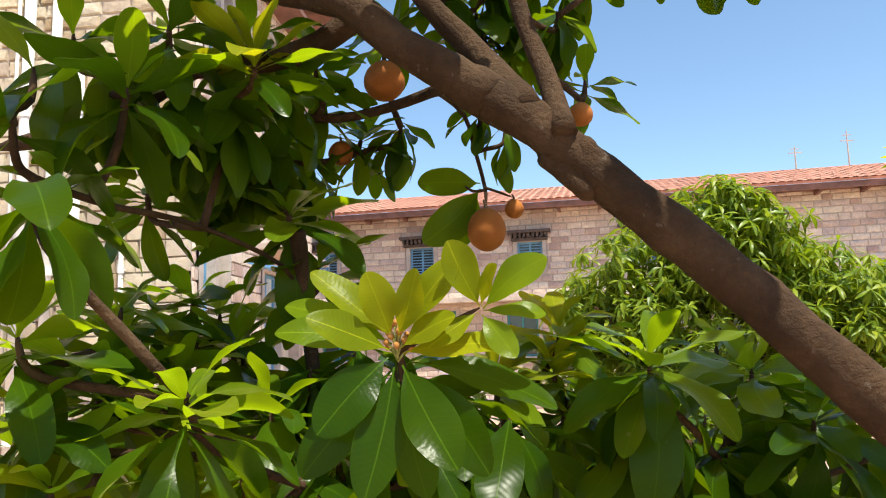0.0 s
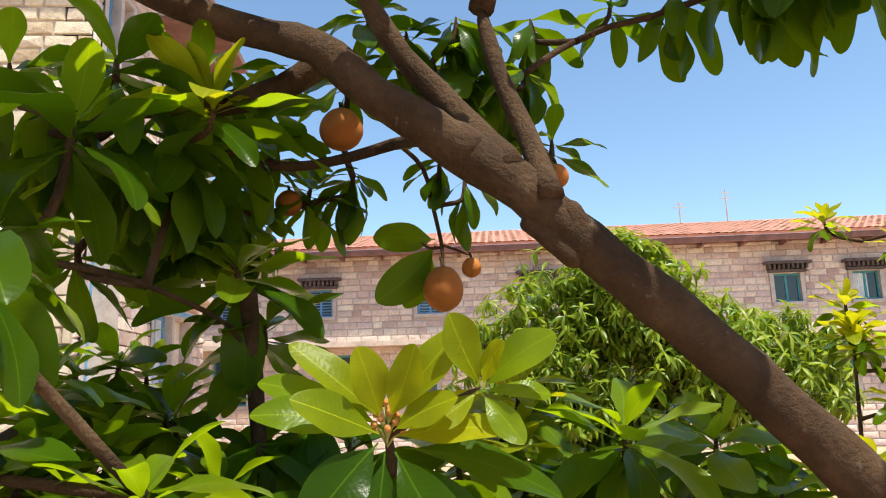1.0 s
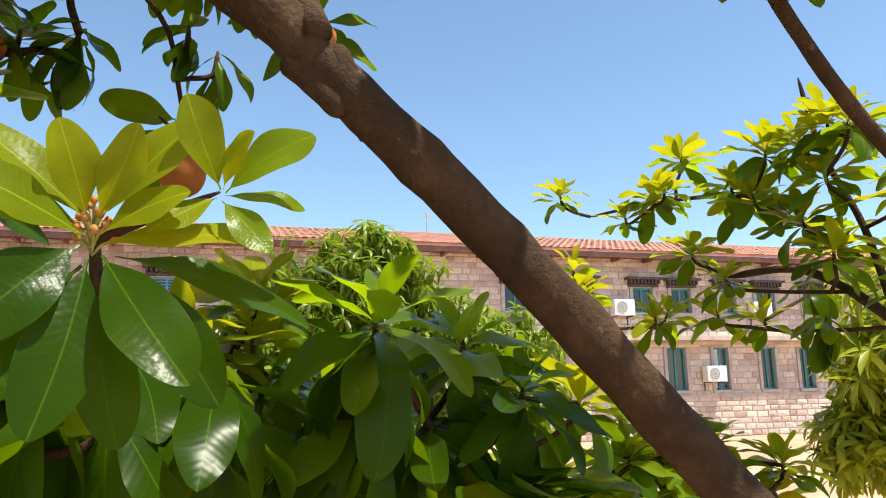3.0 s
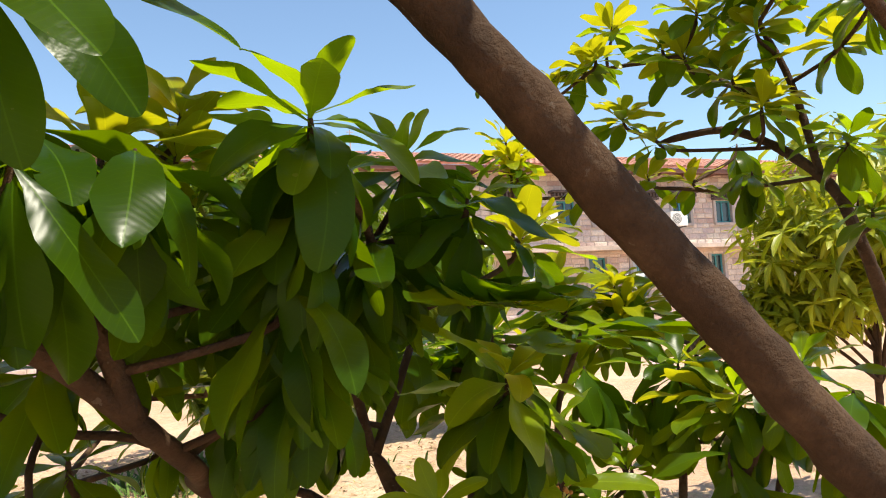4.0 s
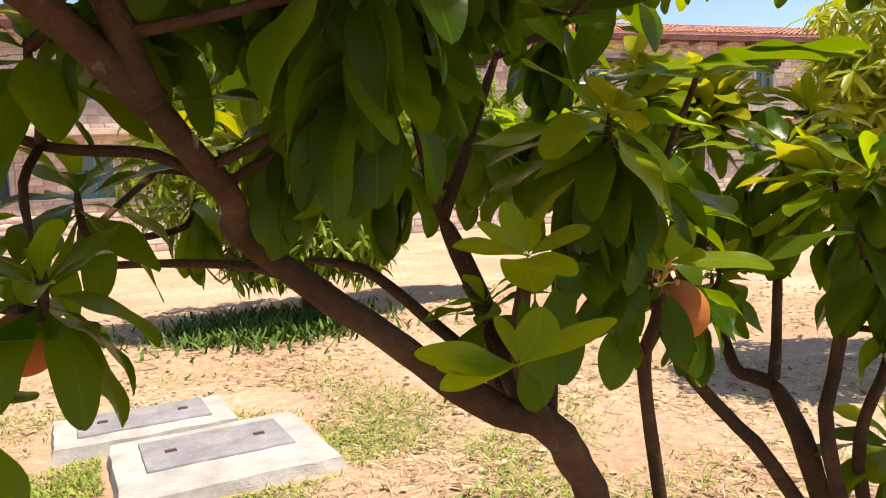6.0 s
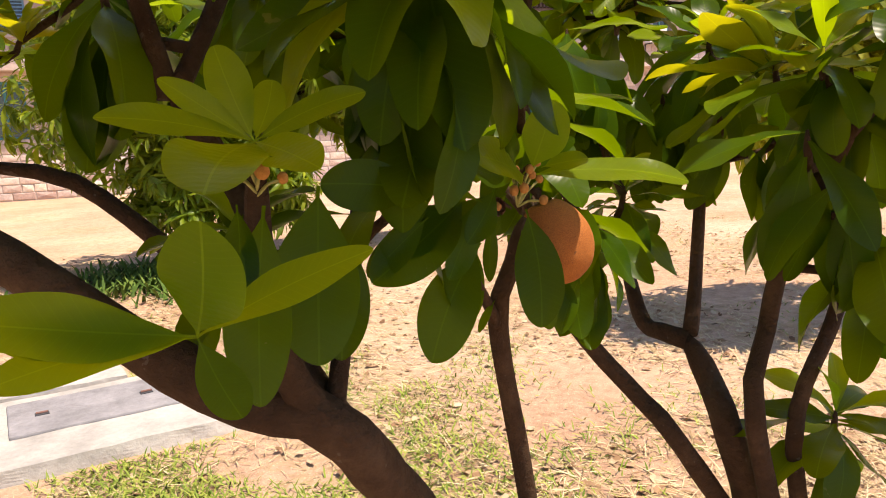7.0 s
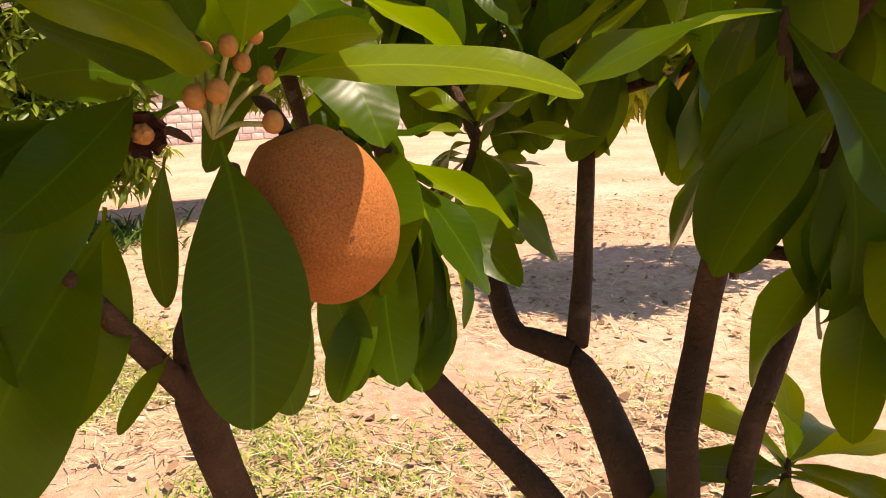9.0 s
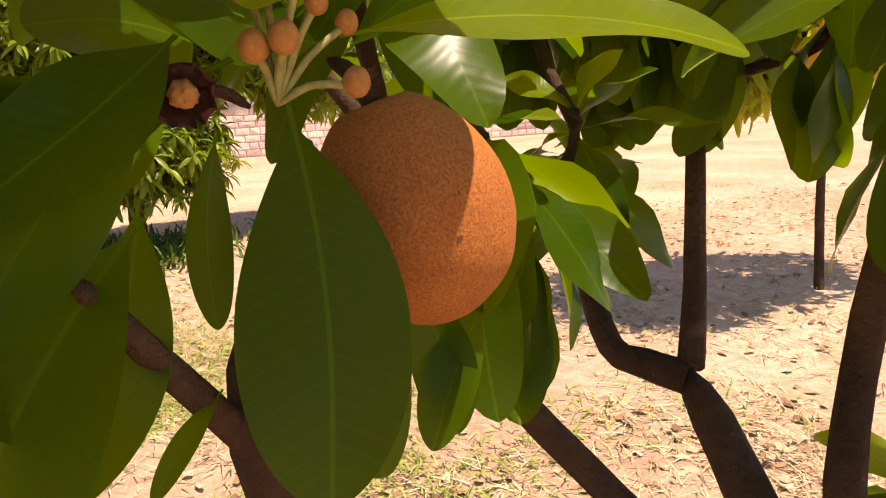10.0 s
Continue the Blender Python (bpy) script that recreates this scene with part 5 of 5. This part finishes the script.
# single leaves of the two young shoots
single_leaf((0.963, 1.945, 1.219), (0.846, 1.905, 1.160), (-0.35, -0.85, 0.38), 0.190, 'm', 0.08)
single_leaf((0.952, 1.945, 1.215), (0.868, 1.915, 1.178), (-0.30, -0.90, 0.30), 0.200, 'm', 0.08)
single_leaf((0.806, 1.890, 1.222), (0.800, 1.868, 1.114), (-0.31, -0.92, 0.25), 0.180, 'm', 0.05)
single_leaf((0.880, 1.871, 1.234), (0.799, 1.883, 1.245), (-0.45, -0.86, 0.22), 0.250, 'm', 0.08)
single_leaf((0.790, 1.865, 1.245), (0.766, 1.822, 1.129), (-0.26, -0.94, 0.22), 0.240, 'm', 0.05)
single_leaf((0.741, 1.835, 1.237), (0.715, 1.786, 1.123), (-0.15, -0.95, 0.27), 0.163, 'm', 0.05)
single_leaf((0.724, 1.837, 1.239), (0.710, 1.806, 1.175), (-0.12, -0.97, 0.19), 0.172, 'm', 0.05)
single_leaf((0.899, 1.903, 1.209), (0.848, 1.917, 1.163), (-0.39, -0.88, 0.28), 0.206, 'm', 0.06)
single_leaf((0.967, 1.929, 1.177), (0.901, 1.911, 1.081), (-0.48, -0.84, 0.27), 0.224, 'm', 0.06)
single_leaf((0.997, 1.928, 1.220), (0.913, 1.945, 1.166), (-0.47, -0.78, 0.41), 0.172, 'm', 0.06)
single_leaf((0.681, 1.778, 1.173), (0.562, 1.772, 1.203), (-0.20, -0.63, 0.75), 0.163, 'h', 0.10)
single_leaf((0.681, 1.778, 1.173), (0.763, 1.719, 1.219), (-0.35, -0.65, 0.67), 0.112, 'h', 0.10)
single_leaf((0.681, 1.778, 1.173), (0.677, 1.722, 1.242), (-0.39, -0.88, 0.27), 0.258, 'h', 0.05)
single_leaf((0.681, 1.778, 1.173), (0.588, 1.780, 1.185), (-0.20, -0.59, 0.78), 0.172, 'h', 0.10)
single_leaf((0.681, 1.778, 1.173), (0.580, 1.757, 1.170), (-0.22, -0.65, 0.73), 0.138, 'h', 0.08)
single_leaf((0.681, 1.778, 1.173), (0.675, 1.812, 1.221), (-0.35, -0.86, 0.36), 0.155, 'h', 0.05)
single_leaf((0.681, 1.778, 1.173), (0.701, 1.776, 1.122), (-0.39, -0.88, 0.26), 0.258, 'm', 0.05)
single_leaf((0.742, 1.848, 1.278), (0.809, 1.818, 1.307), (-0.39, -0.71, 0.58), 0.146, 'h', 0.08)
single_leaf((0.742, 1.848, 1.278), (0.765, 1.873, 1.319), (-0.43, -0.88, 0.21), 0.232, 'h', 0.05)
single_leaf((0.742, 1.848, 1.278), (0.727, 1.872, 1.341), (-0.41, -0.89, 0.19), 0.215, 'h', 0.05)
single_leaf((0.742, 1.848, 1.278), (0.686, 1.750, 1.253), (-0.40, -0.85, 0.34), 0.258, 'h', 0.06)
single_leaf((0.742, 1.848, 1.278), (0.760, 1.779, 1.261), (-0.35, -0.67, 0.65), 0.241, 'h', 0.06)
single_leaf((0.742, 1.848, 1.278), (0.649, 1.853, 1.296), (-0.28, -0.72, 0.64), 0.120, 'h', 0.10)
single_leaf((0.742, 1.848, 1.278), (0.690, 1.870, 1.320), (-0.33, -0.79, 0.52), 0.138, 'h', 0.08)
# not on the shoots: twig and flat leaves added overhead, unseen, to shade them
branch('twig', 0.0060, 0.0040, (0.686, 2.023, 1.528), (0.684, 1.993, 1.558), (0.749, 1.941, 1.586), (0.814, 1.848, 1.554))
single_leaf((0.814, 1.848, 1.554), (0.714, 1.688, 1.554), (0.15, -0.2, 0.95), 0.300, 'm', 0.05)
single_leaf((0.814, 1.848, 1.554), (0.784, 1.648, 1.544), (0.15, -0.2, 0.95), 0.300, 'm', 0.05)
single_leaf((0.814, 1.848, 1.554), (0.864, 1.658, 1.554), (0.15, -0.2, 0.95), 0.300, 'm', 0.05)
single_leaf((0.814, 1.848, 1.554), (0.674, 1.768, 1.564), (0.15, -0.2, 0.95), 0.300, 'm', 0.05)
single_leaf((0.814, 1.848, 1.554), (0.914, 1.728, 1.564), (0.15, -0.2, 0.95), 0.300, 'm', 0.05)
single_leaf((0.814, 1.848, 1.554), (0.734, 1.928, 1.554), (0.15, -0.2, 0.95), 0.300, 'm', 0.05)
single_leaf((0.814, 1.848, 1.554), (0.904, 1.908, 1.554), (0.15, -0.2, 0.95), 0.300, 'm', 0.05)
single_leaf((0.814, 1.848, 1.554), (0.754, 1.748, 1.584), (0.15, -0.2, 0.95), 0.300, 'm', 0.05)
single_leaf((0.814, 1.848, 1.554), (0.834, 1.728, 1.589), (0.15, -0.2, 0.95), 0.300, 'm', 0.05)
# second added tier, carrying that shade on over the lower shoot
branch('twig', 0.0040, 0.0030, (0.814, 1.848, 1.554), (0.794, 1.783, 1.560), (0.774, 1.718, 1.554))
single_leaf((0.774, 1.718, 1.554), (0.674, 1.598, 1.554), (0.15, -0.2, 0.95), 0.320, 'm', 0.05)
single_leaf((0.774, 1.718, 1.554), (0.754, 1.568, 1.544), (0.15, -0.2, 0.95), 0.320, 'm', 0.05)
single_leaf((0.774, 1.718, 1.554), (0.824, 1.578, 1.554), (0.15, -0.2, 0.95), 0.320, 'm', 0.05)
single_leaf((0.774, 1.718, 1.554), (0.634, 1.678, 1.564), (0.15, -0.2, 0.95), 0.320, 'm', 0.05)
single_leaf((0.774, 1.718, 1.554), (0.874, 1.638, 1.564), (0.15, -0.2, 0.95), 0.320, 'm', 0.05)
single_leaf((0.774, 1.718, 1.554), (0.714, 1.578, 1.574), (0.15, -0.2, 0.95), 0.320, 'm', 0.05)
# the flowering shoot: young leaves above, older ones hanging below, and a side shoot
branch('twig', 0.0055, 0.0045, (0.240, 1.470, 1.700), (0.230, 1.440, 1.770), (0.224, 1.424, 1.830))
branch('twig', 0.0040, 0.0030, (0.226, 1.428, 1.815), (0.268, 1.415, 1.835), (0.314, 1.410, 1.857))
FLOWERING = [
    ((0.221, 1.421, 1.828), (0.131, 1.422, 1.902), (0.30, -0.80, 0.50), 0.160, 'y', 0.14),
    ((0.219, 1.416, 1.830), (0.198, 1.388, 1.896), (0.30, -0.90, 0.30), 0.270, 'y', 0.05),
    ((0.226, 1.416, 1.830), (0.252, 1.384, 1.897), (-0.35, -0.90, 0.25), 0.240, 'y', 0.06),
    ((0.228, 1.418, 1.830), (0.296, 1.398, 1.912), (-0.20, -0.85, 0.50), 0.185, 'y', 0.10),
    ((0.218, 1.424, 1.822), (0.100, 1.430, 1.866), (0.10, -0.65, 0.75), 0.160, 'h', 0.16),
    ((0.217, 1.416, 1.816), (0.100, 1.395, 1.836), (0.05, -0.75, 0.66), 0.170, 'h', 0.14),
    ((0.217, 1.410, 1.816), (0.140, 1.370, 1.850), (0.20, -0.85, 0.50), 0.220, 'y', 0.10),
    ((0.230, 1.414, 1.818), (0.290, 1.385, 1.848), (-0.20, -0.85, 0.50), 0.230, 'y', 0.10),
    ((0.230, 1.424, 1.812), (0.345, 1.405, 1.818), (-0.10, -0.65, 0.75), 0.170, 'y', 0.14),
    ((0.240, 1.418, 1.802), (0.389, 1.424, 1.751), (-0.05, -0.60, 0.80), 0.150, 'm', 0.08),
    ((0.216, 1.410, 1.808), (0.152, 1.366, 1.735), (0.15, -0.92, 0.30), 0.260, 'm', 0.08),
    ((0.232, 1.405, 1.800), (0.292, 1.335, 1.705), (-0.10, -0.85, 0.50), 0.200, 'm', 0.06),
    ((0.222, 1.412, 1.798), (0.198, 1.365, 1.672), (0.10, -0.95, 0.20), 0.190, 'm', 0.05),
    ((0.232, 1.425, 1.795), (0.318, 1.400, 1.690), (-0.15, -0.95, 0.25), 0.180, 'm', 0.08),
    ((0.218, 1.425, 1.795), (0.128, 1.395, 1.690), (0.15, -0.95, 0.25), 0.180, 'm', 0.08),
    ((0.226, 1.435, 1.790), (0.250, 1.440, 1.660), (0.00, -1.00, 0.10), 0.180, 'm', 0.05),
    ((0.314, 1.408, 1.858), (0.284, 1.385, 1.925), (0.25, -0.92, 0.20), 0.260, 'y', 0.05),
    ((0.316, 1.406, 1.858), (0.334, 1.375, 1.898), (-0.10, -0.75, 0.65), 0.250, 'y', 0.08),
    ((0.318, 1.408, 1.856), (0.384, 1.388, 1.905), (-0.20, -0.85, 0.45), 0.240, 'h', 0.10),
    ((0.318, 1.410, 1.854), (0.382, 1.412, 1.848), (-0.10, -0.65, 0.75), 0.210, 'h', 0.14),
    ((0.312, 1.410, 1.852), (0.262, 1.392, 1.818), (-0.20, -0.85, 0.45), 0.220, 'y', 0.08),
    ((0.316, 1.412, 1.850), (0.350, 1.385, 1.805), (-0.10, -0.85, 0.50), 0.230, 'h', 0.08),
]
for base, tip, facing, width, style, sag in FLOWERING:
    single_leaf(base, tip, facing, width, style, sag)
# yellowed leaves
single_leaf((1.742, 2.154, 1.281), (1.749, 2.176, 1.130), (-0.85, -0.53, 0.02), 0.172, 'o', 0.04)
single_leaf((0.202, 1.482, 1.548), (0.211, 1.453, 1.494), (0.02, -0.98, -0.20), 0.310, 'o', 0.03)
# leaves beside the hanging fruits
single_leaf((0.297, 1.984, 2.121), (0.191, 1.897, 2.106), (0.08, -0.99, 0.08), 0.206, 'm', 0.05)
single_leaf((0.297, 1.987, 2.111), (0.194, 1.937, 2.006), (0.08, -0.98, -0.18), 0.224, 'm', 0.06)
single_leaf((0.290, 2.007, 2.110), (0.241, 1.983, 2.000), (0.06, -0.98, -0.17), 0.215, 'm', 0.06)
fruit((1.064, 1.940, 1.167), 0.0362, 0.0445, 'ripe')
fruit((0.307, 1.943, 2.027), 0.0345, 0.0400, 'plain')
fruit((0.358, 1.958, 2.065), 0.0172, 0.0182, 'plain')
fruit((0.141, 1.856, 2.283), 0.0360, 0.0360, 'plain')
fruit((0.044, 1.935, 2.179), 0.0230, 0.0230, 'plain')
fruit((0.458, 1.683, 2.147), 0.0170, 0.0180, 'plain')
fruit((0.230, 1.879, 1.243), 0.0300, 0.0300, 'plain')
fruit((0.532, 1.774, 1.711), 0.0120, 0.0120, 'plain')
dried_flower((0.979, 1.919, 1.210), 0.0078, (-0.049, -0.209, 0.001), (0.999, 1.923, 1.206))
# flower buds by the ripe fruit
FRUIT_TWIG = (1.010, 1.929, 1.206)
bud((1.001, 1.921, 1.223), 0.0046, FRUIT_TWIG, 'beside the fruit')
bud((1.008, 1.915, 1.225), 0.0046, FRUIT_TWIG, 'beside the fruit')
bud((1.031, 1.916, 1.212), 0.0044, FRUIT_TWIG, 'beside the fruit')
bud((1.022, 1.921, 1.236), 0.0037, FRUIT_TWIG, 'beside the fruit')
bud((1.013, 1.913, 1.242), 0.0040, FRUIT_TWIG, 'beside the fruit')
bud((1.011, 1.931, 1.241), 0.0035, FRUIT_TWIG, 'beside the fruit')
bud((1.035, 1.927, 1.231), 0.0037, FRUIT_TWIG, 'beside the fruit')
bud((1.029, 1.922, 1.247), 0.0035, FRUIT_TWIG, 'beside the fruit')
bud((1.003, 1.928, 1.245), 0.0035, FRUIT_TWIG, 'beside the fruit')


def bud_spike(foot, count, height, spread, rad, beside, seed):
    """Buds crowding round the top of a shoot."""
    r = random.Random(seed)
    f = Vector(foot)
    for i in range(count):
        a, h = i * 2.4, (i + 0.5) / count
        d = spread * (0.45 + 0.55 * (1 - h)) * r.uniform(0.7, 1.2)
        bud(f + Vector((d * math.cos(a), d * math.sin(a), height * (0.25 + 0.75 * h))), rad * r.uniform(0.8, 1.15), f + Vector((0, 0, height * 0.5 * h - 0.004)), beside)


bud_spike((0.224, 1.425, 1.806), 16, 0.040, 0.016, 0.0036, "on the flowering shoot", 61)
bud_spike((0.738, 1.838, 1.246), 7, 0.026, 0.016, 0.0044, "on the young shoot", 62)


# the crown over the camera, out of view, that shades the limb
def upper_crown():
    r = random.Random(77)
    branch("limb", 0.03, 0.014, (0.18, 1.655, 2.43), (0.05, 1.75, 2.75), (-0.05, 1.9, 3.1))
    branch("limb", 0.02, 0.010, (0.36, 1.68, 2.40), (0.45, 1.7, 2.75), (0.6, 1.75, 3.1))
    branch("limb", 0.02, 0.010, (0.45, 1.7, 2.75), (0.8, 1.6, 2.9), (1.2, 1.5, 2.95))
    for _ in range(38):
        x, y = r.uniform(0.1, 2.0), r.uniform(0.5, 1.9)
        if math.hypot(x - 0.46, y - 1.12) < 0.24 or math.hypot(x - 1.48, y - 1.42) < 0.25 or (x > 1.25 and r.random() < 0.5):
            continue
        cluster((x, y, 2.7 + 0.5 * r.random()), 0.14, 15, "m")
    # more unseen clusters, added to shade the hanging leaves and the lower right cluster
    for x, y in ((0.82, 1.60), (0.93, 1.54), (1.02, 1.48), (1.06, 1.36), (1.13, 1.28), (1.95, 1.28), (2.08, 1.20), (1.90, 1.15), (2.10, 1.38)):
        cluster((x, y, 2.78 if x < 1.5 else 2.9), 0.15, 16, "m")
    for _ in range(10):
        cluster((r.uniform(0.72, 1.25), r.uniform(1.25, 1.75), r.uniform(2.75, 3.0)), 0.15, 16, "m")


def inner_foliage():
    """Clusters inside the crown, behind the nearer ones."""
    r = random.Random(41)
    for _ in range(5):
        cluster((r.uniform(0.35, 0.85), r.uniform(2.1, 2.7), r.uniform(1.58, 1.74)), 0.14, 16, r.choice("mdmf"))
    for _ in range(13):
        cluster((r.uniform(0.85, 1.35), r.uniform(2.08, 2.5), r.uniform(1.40, 1.53)), 0.145, 15, r.choice("ddmf"))
    for _ in range(6):
        cluster((r.uniform(1.1, 1.75), r.uniform(2.4, 2.8), r.uniform(1.42, 1.52)), 0.14, 18, r.choice("gym"))
    for _ in range(8):
        cluster((r.uniform(-0.7, 0.1), r.uniform(1.75, 2.3), r.uniform(1.62, 1.74)), 0.13, 15, r.choice("mdm"))


inner_foliage()
upper_crown()


# ---------------------------------------------------------------- mango trees
def mango_tree(at, lobes, tips, trunk_r, label, seed, foliage):
    """Trunk with limbs to each lobe, and a crown of drooping lance-shaped leaves in bunches."""
    r = random.Random(seed)
    t = empty("mango_tree", at=(at[0], at[1], 0))
    tagged(t, label, "tree")
    top = Vector((at[0], at[1], lobes[0][2] * 0.55))
    o, _ = tube_mesh("trunk", [(0, 0, -0.05), (0.02, 0.03, top.z * 0.5), (0.0, 0.0, top.z)], trunk_r, trunk_r * 0.7, M_BARK, None, seed, 12)
    o.parent = t
    for lx, ly, lz, rx, ry, rz in lobes:
        for k in range(3):
            e = Vector((lx + r.uniform(-0.5, 0.5) * rx, ly + r.uniform(-0.5, 0.5) * ry, lz + r.uniform(0.0, 0.5) * rz))
            s = Vector((0, 0, top.z * r.uniform(0.75, 1.0)))
            e2 = e - Vector((at[0], at[1], 0))
            o, _ = tube_mesh("limb", [tuple(s), tuple((s + e2) / 2 + Vector((0, 0, 0.08))), tuple(e2)], trunk_r * 0.5, trunk_r * 0.2, M_BARK, None, seed + k, 8)
            o.parent = t
    narrow = [blade_shape(0.095 + 0.03 * r.random(), 0.5 + 0.8 * r.random(), 0.25, 0.15, seed + i, 4, 0.42, 0.0) for i in range(6)]
    narrow = [(np.array(v), np.array(u), f) for v, u, f in narrow]
    V, U, F = [], [], []
    base = 0
    for i in range(tips):
        lx, ly, lz, rx, ry, rz = lobes[r.randrange(len(lobes))]
        while True:
            d = Vector((r.uniform(-1, 1), r.uniform(-1, 1), r.uniform(-0.8, 1)))
            if 0.45 < d.length < 1.0:
                break
        d *= 1 + 0.22 * noise.noise(d * 2.3 + Vector((lx, ly, lz)))
        p = Vector((lx + d.x * rx, ly + d.y * ry, lz + d.z * rz))
        size = r.uniform(0.15, 0.24)
        q = Vector((d.x * 0.5, d.y * 0.5, 1)).to_track_quat('Z', 'Y').to_matrix().to_4x4()
        for j in range(r.randint(8, 12)):
            A = np.array(leaf_pose(p, q, j * 137.5 + r.uniform(-20, 20), 45 - 10.5 * j + r.uniform(-14, 14), size * r.uniform(0.75, 1.1), r.uniform(-30, 30)))
            v, u, f = narrow[r.randrange(6)]
            V.append(v @ A[:3, :3].T + A[:3, 3] - np.array((at[0], at[1], 0)))
            U.append(u)
            F += [tuple(base + n for n in g) for g in f]
            base += len(v)
    o = raw("crown", np.concatenate(V).tolist(), F, foliage, t, True, np.concatenate(U))
    o["kind"] = "stuff"


mango_tree((2.5, 9.3), [(2.4, 9.2, 2.25, 1.55, 1.3, 1.25), (1.6, 8.9, 1.75, 1.0, 0.9, 1.0), (2.7, 8.9, 2.85, 0.8, 0.8, 0.75), (3.6, 9.2, 2.1, 1.0, 1.0, 0.9), (4.6, 9.4, 1.9, 0.9, 0.9, 0.9), (2.4, 8.7, 0.9, 1.0, 0.6, 0.5)], 2700, 0.09, "bushy mango tree with pale drooping leaves before the building", 31, M_MANGO)
mango_tree((5.2, 3.97), [(5.2, 4.0, 2.1, 0.85, 0.8, 0.6), (4.9, 3.9, 1.7, 0.75, 0.6, 0.5), (5.7, 3.9, 1.8, 0.7, 0.7, 0.5), (4.5, 4.2, 1.35, 0.3, 0.3, 0.25)], 600, 0.03, "young mango tree with thin trunk and yellowish drooping leaves", 32, M_MANGO_YOUNG)
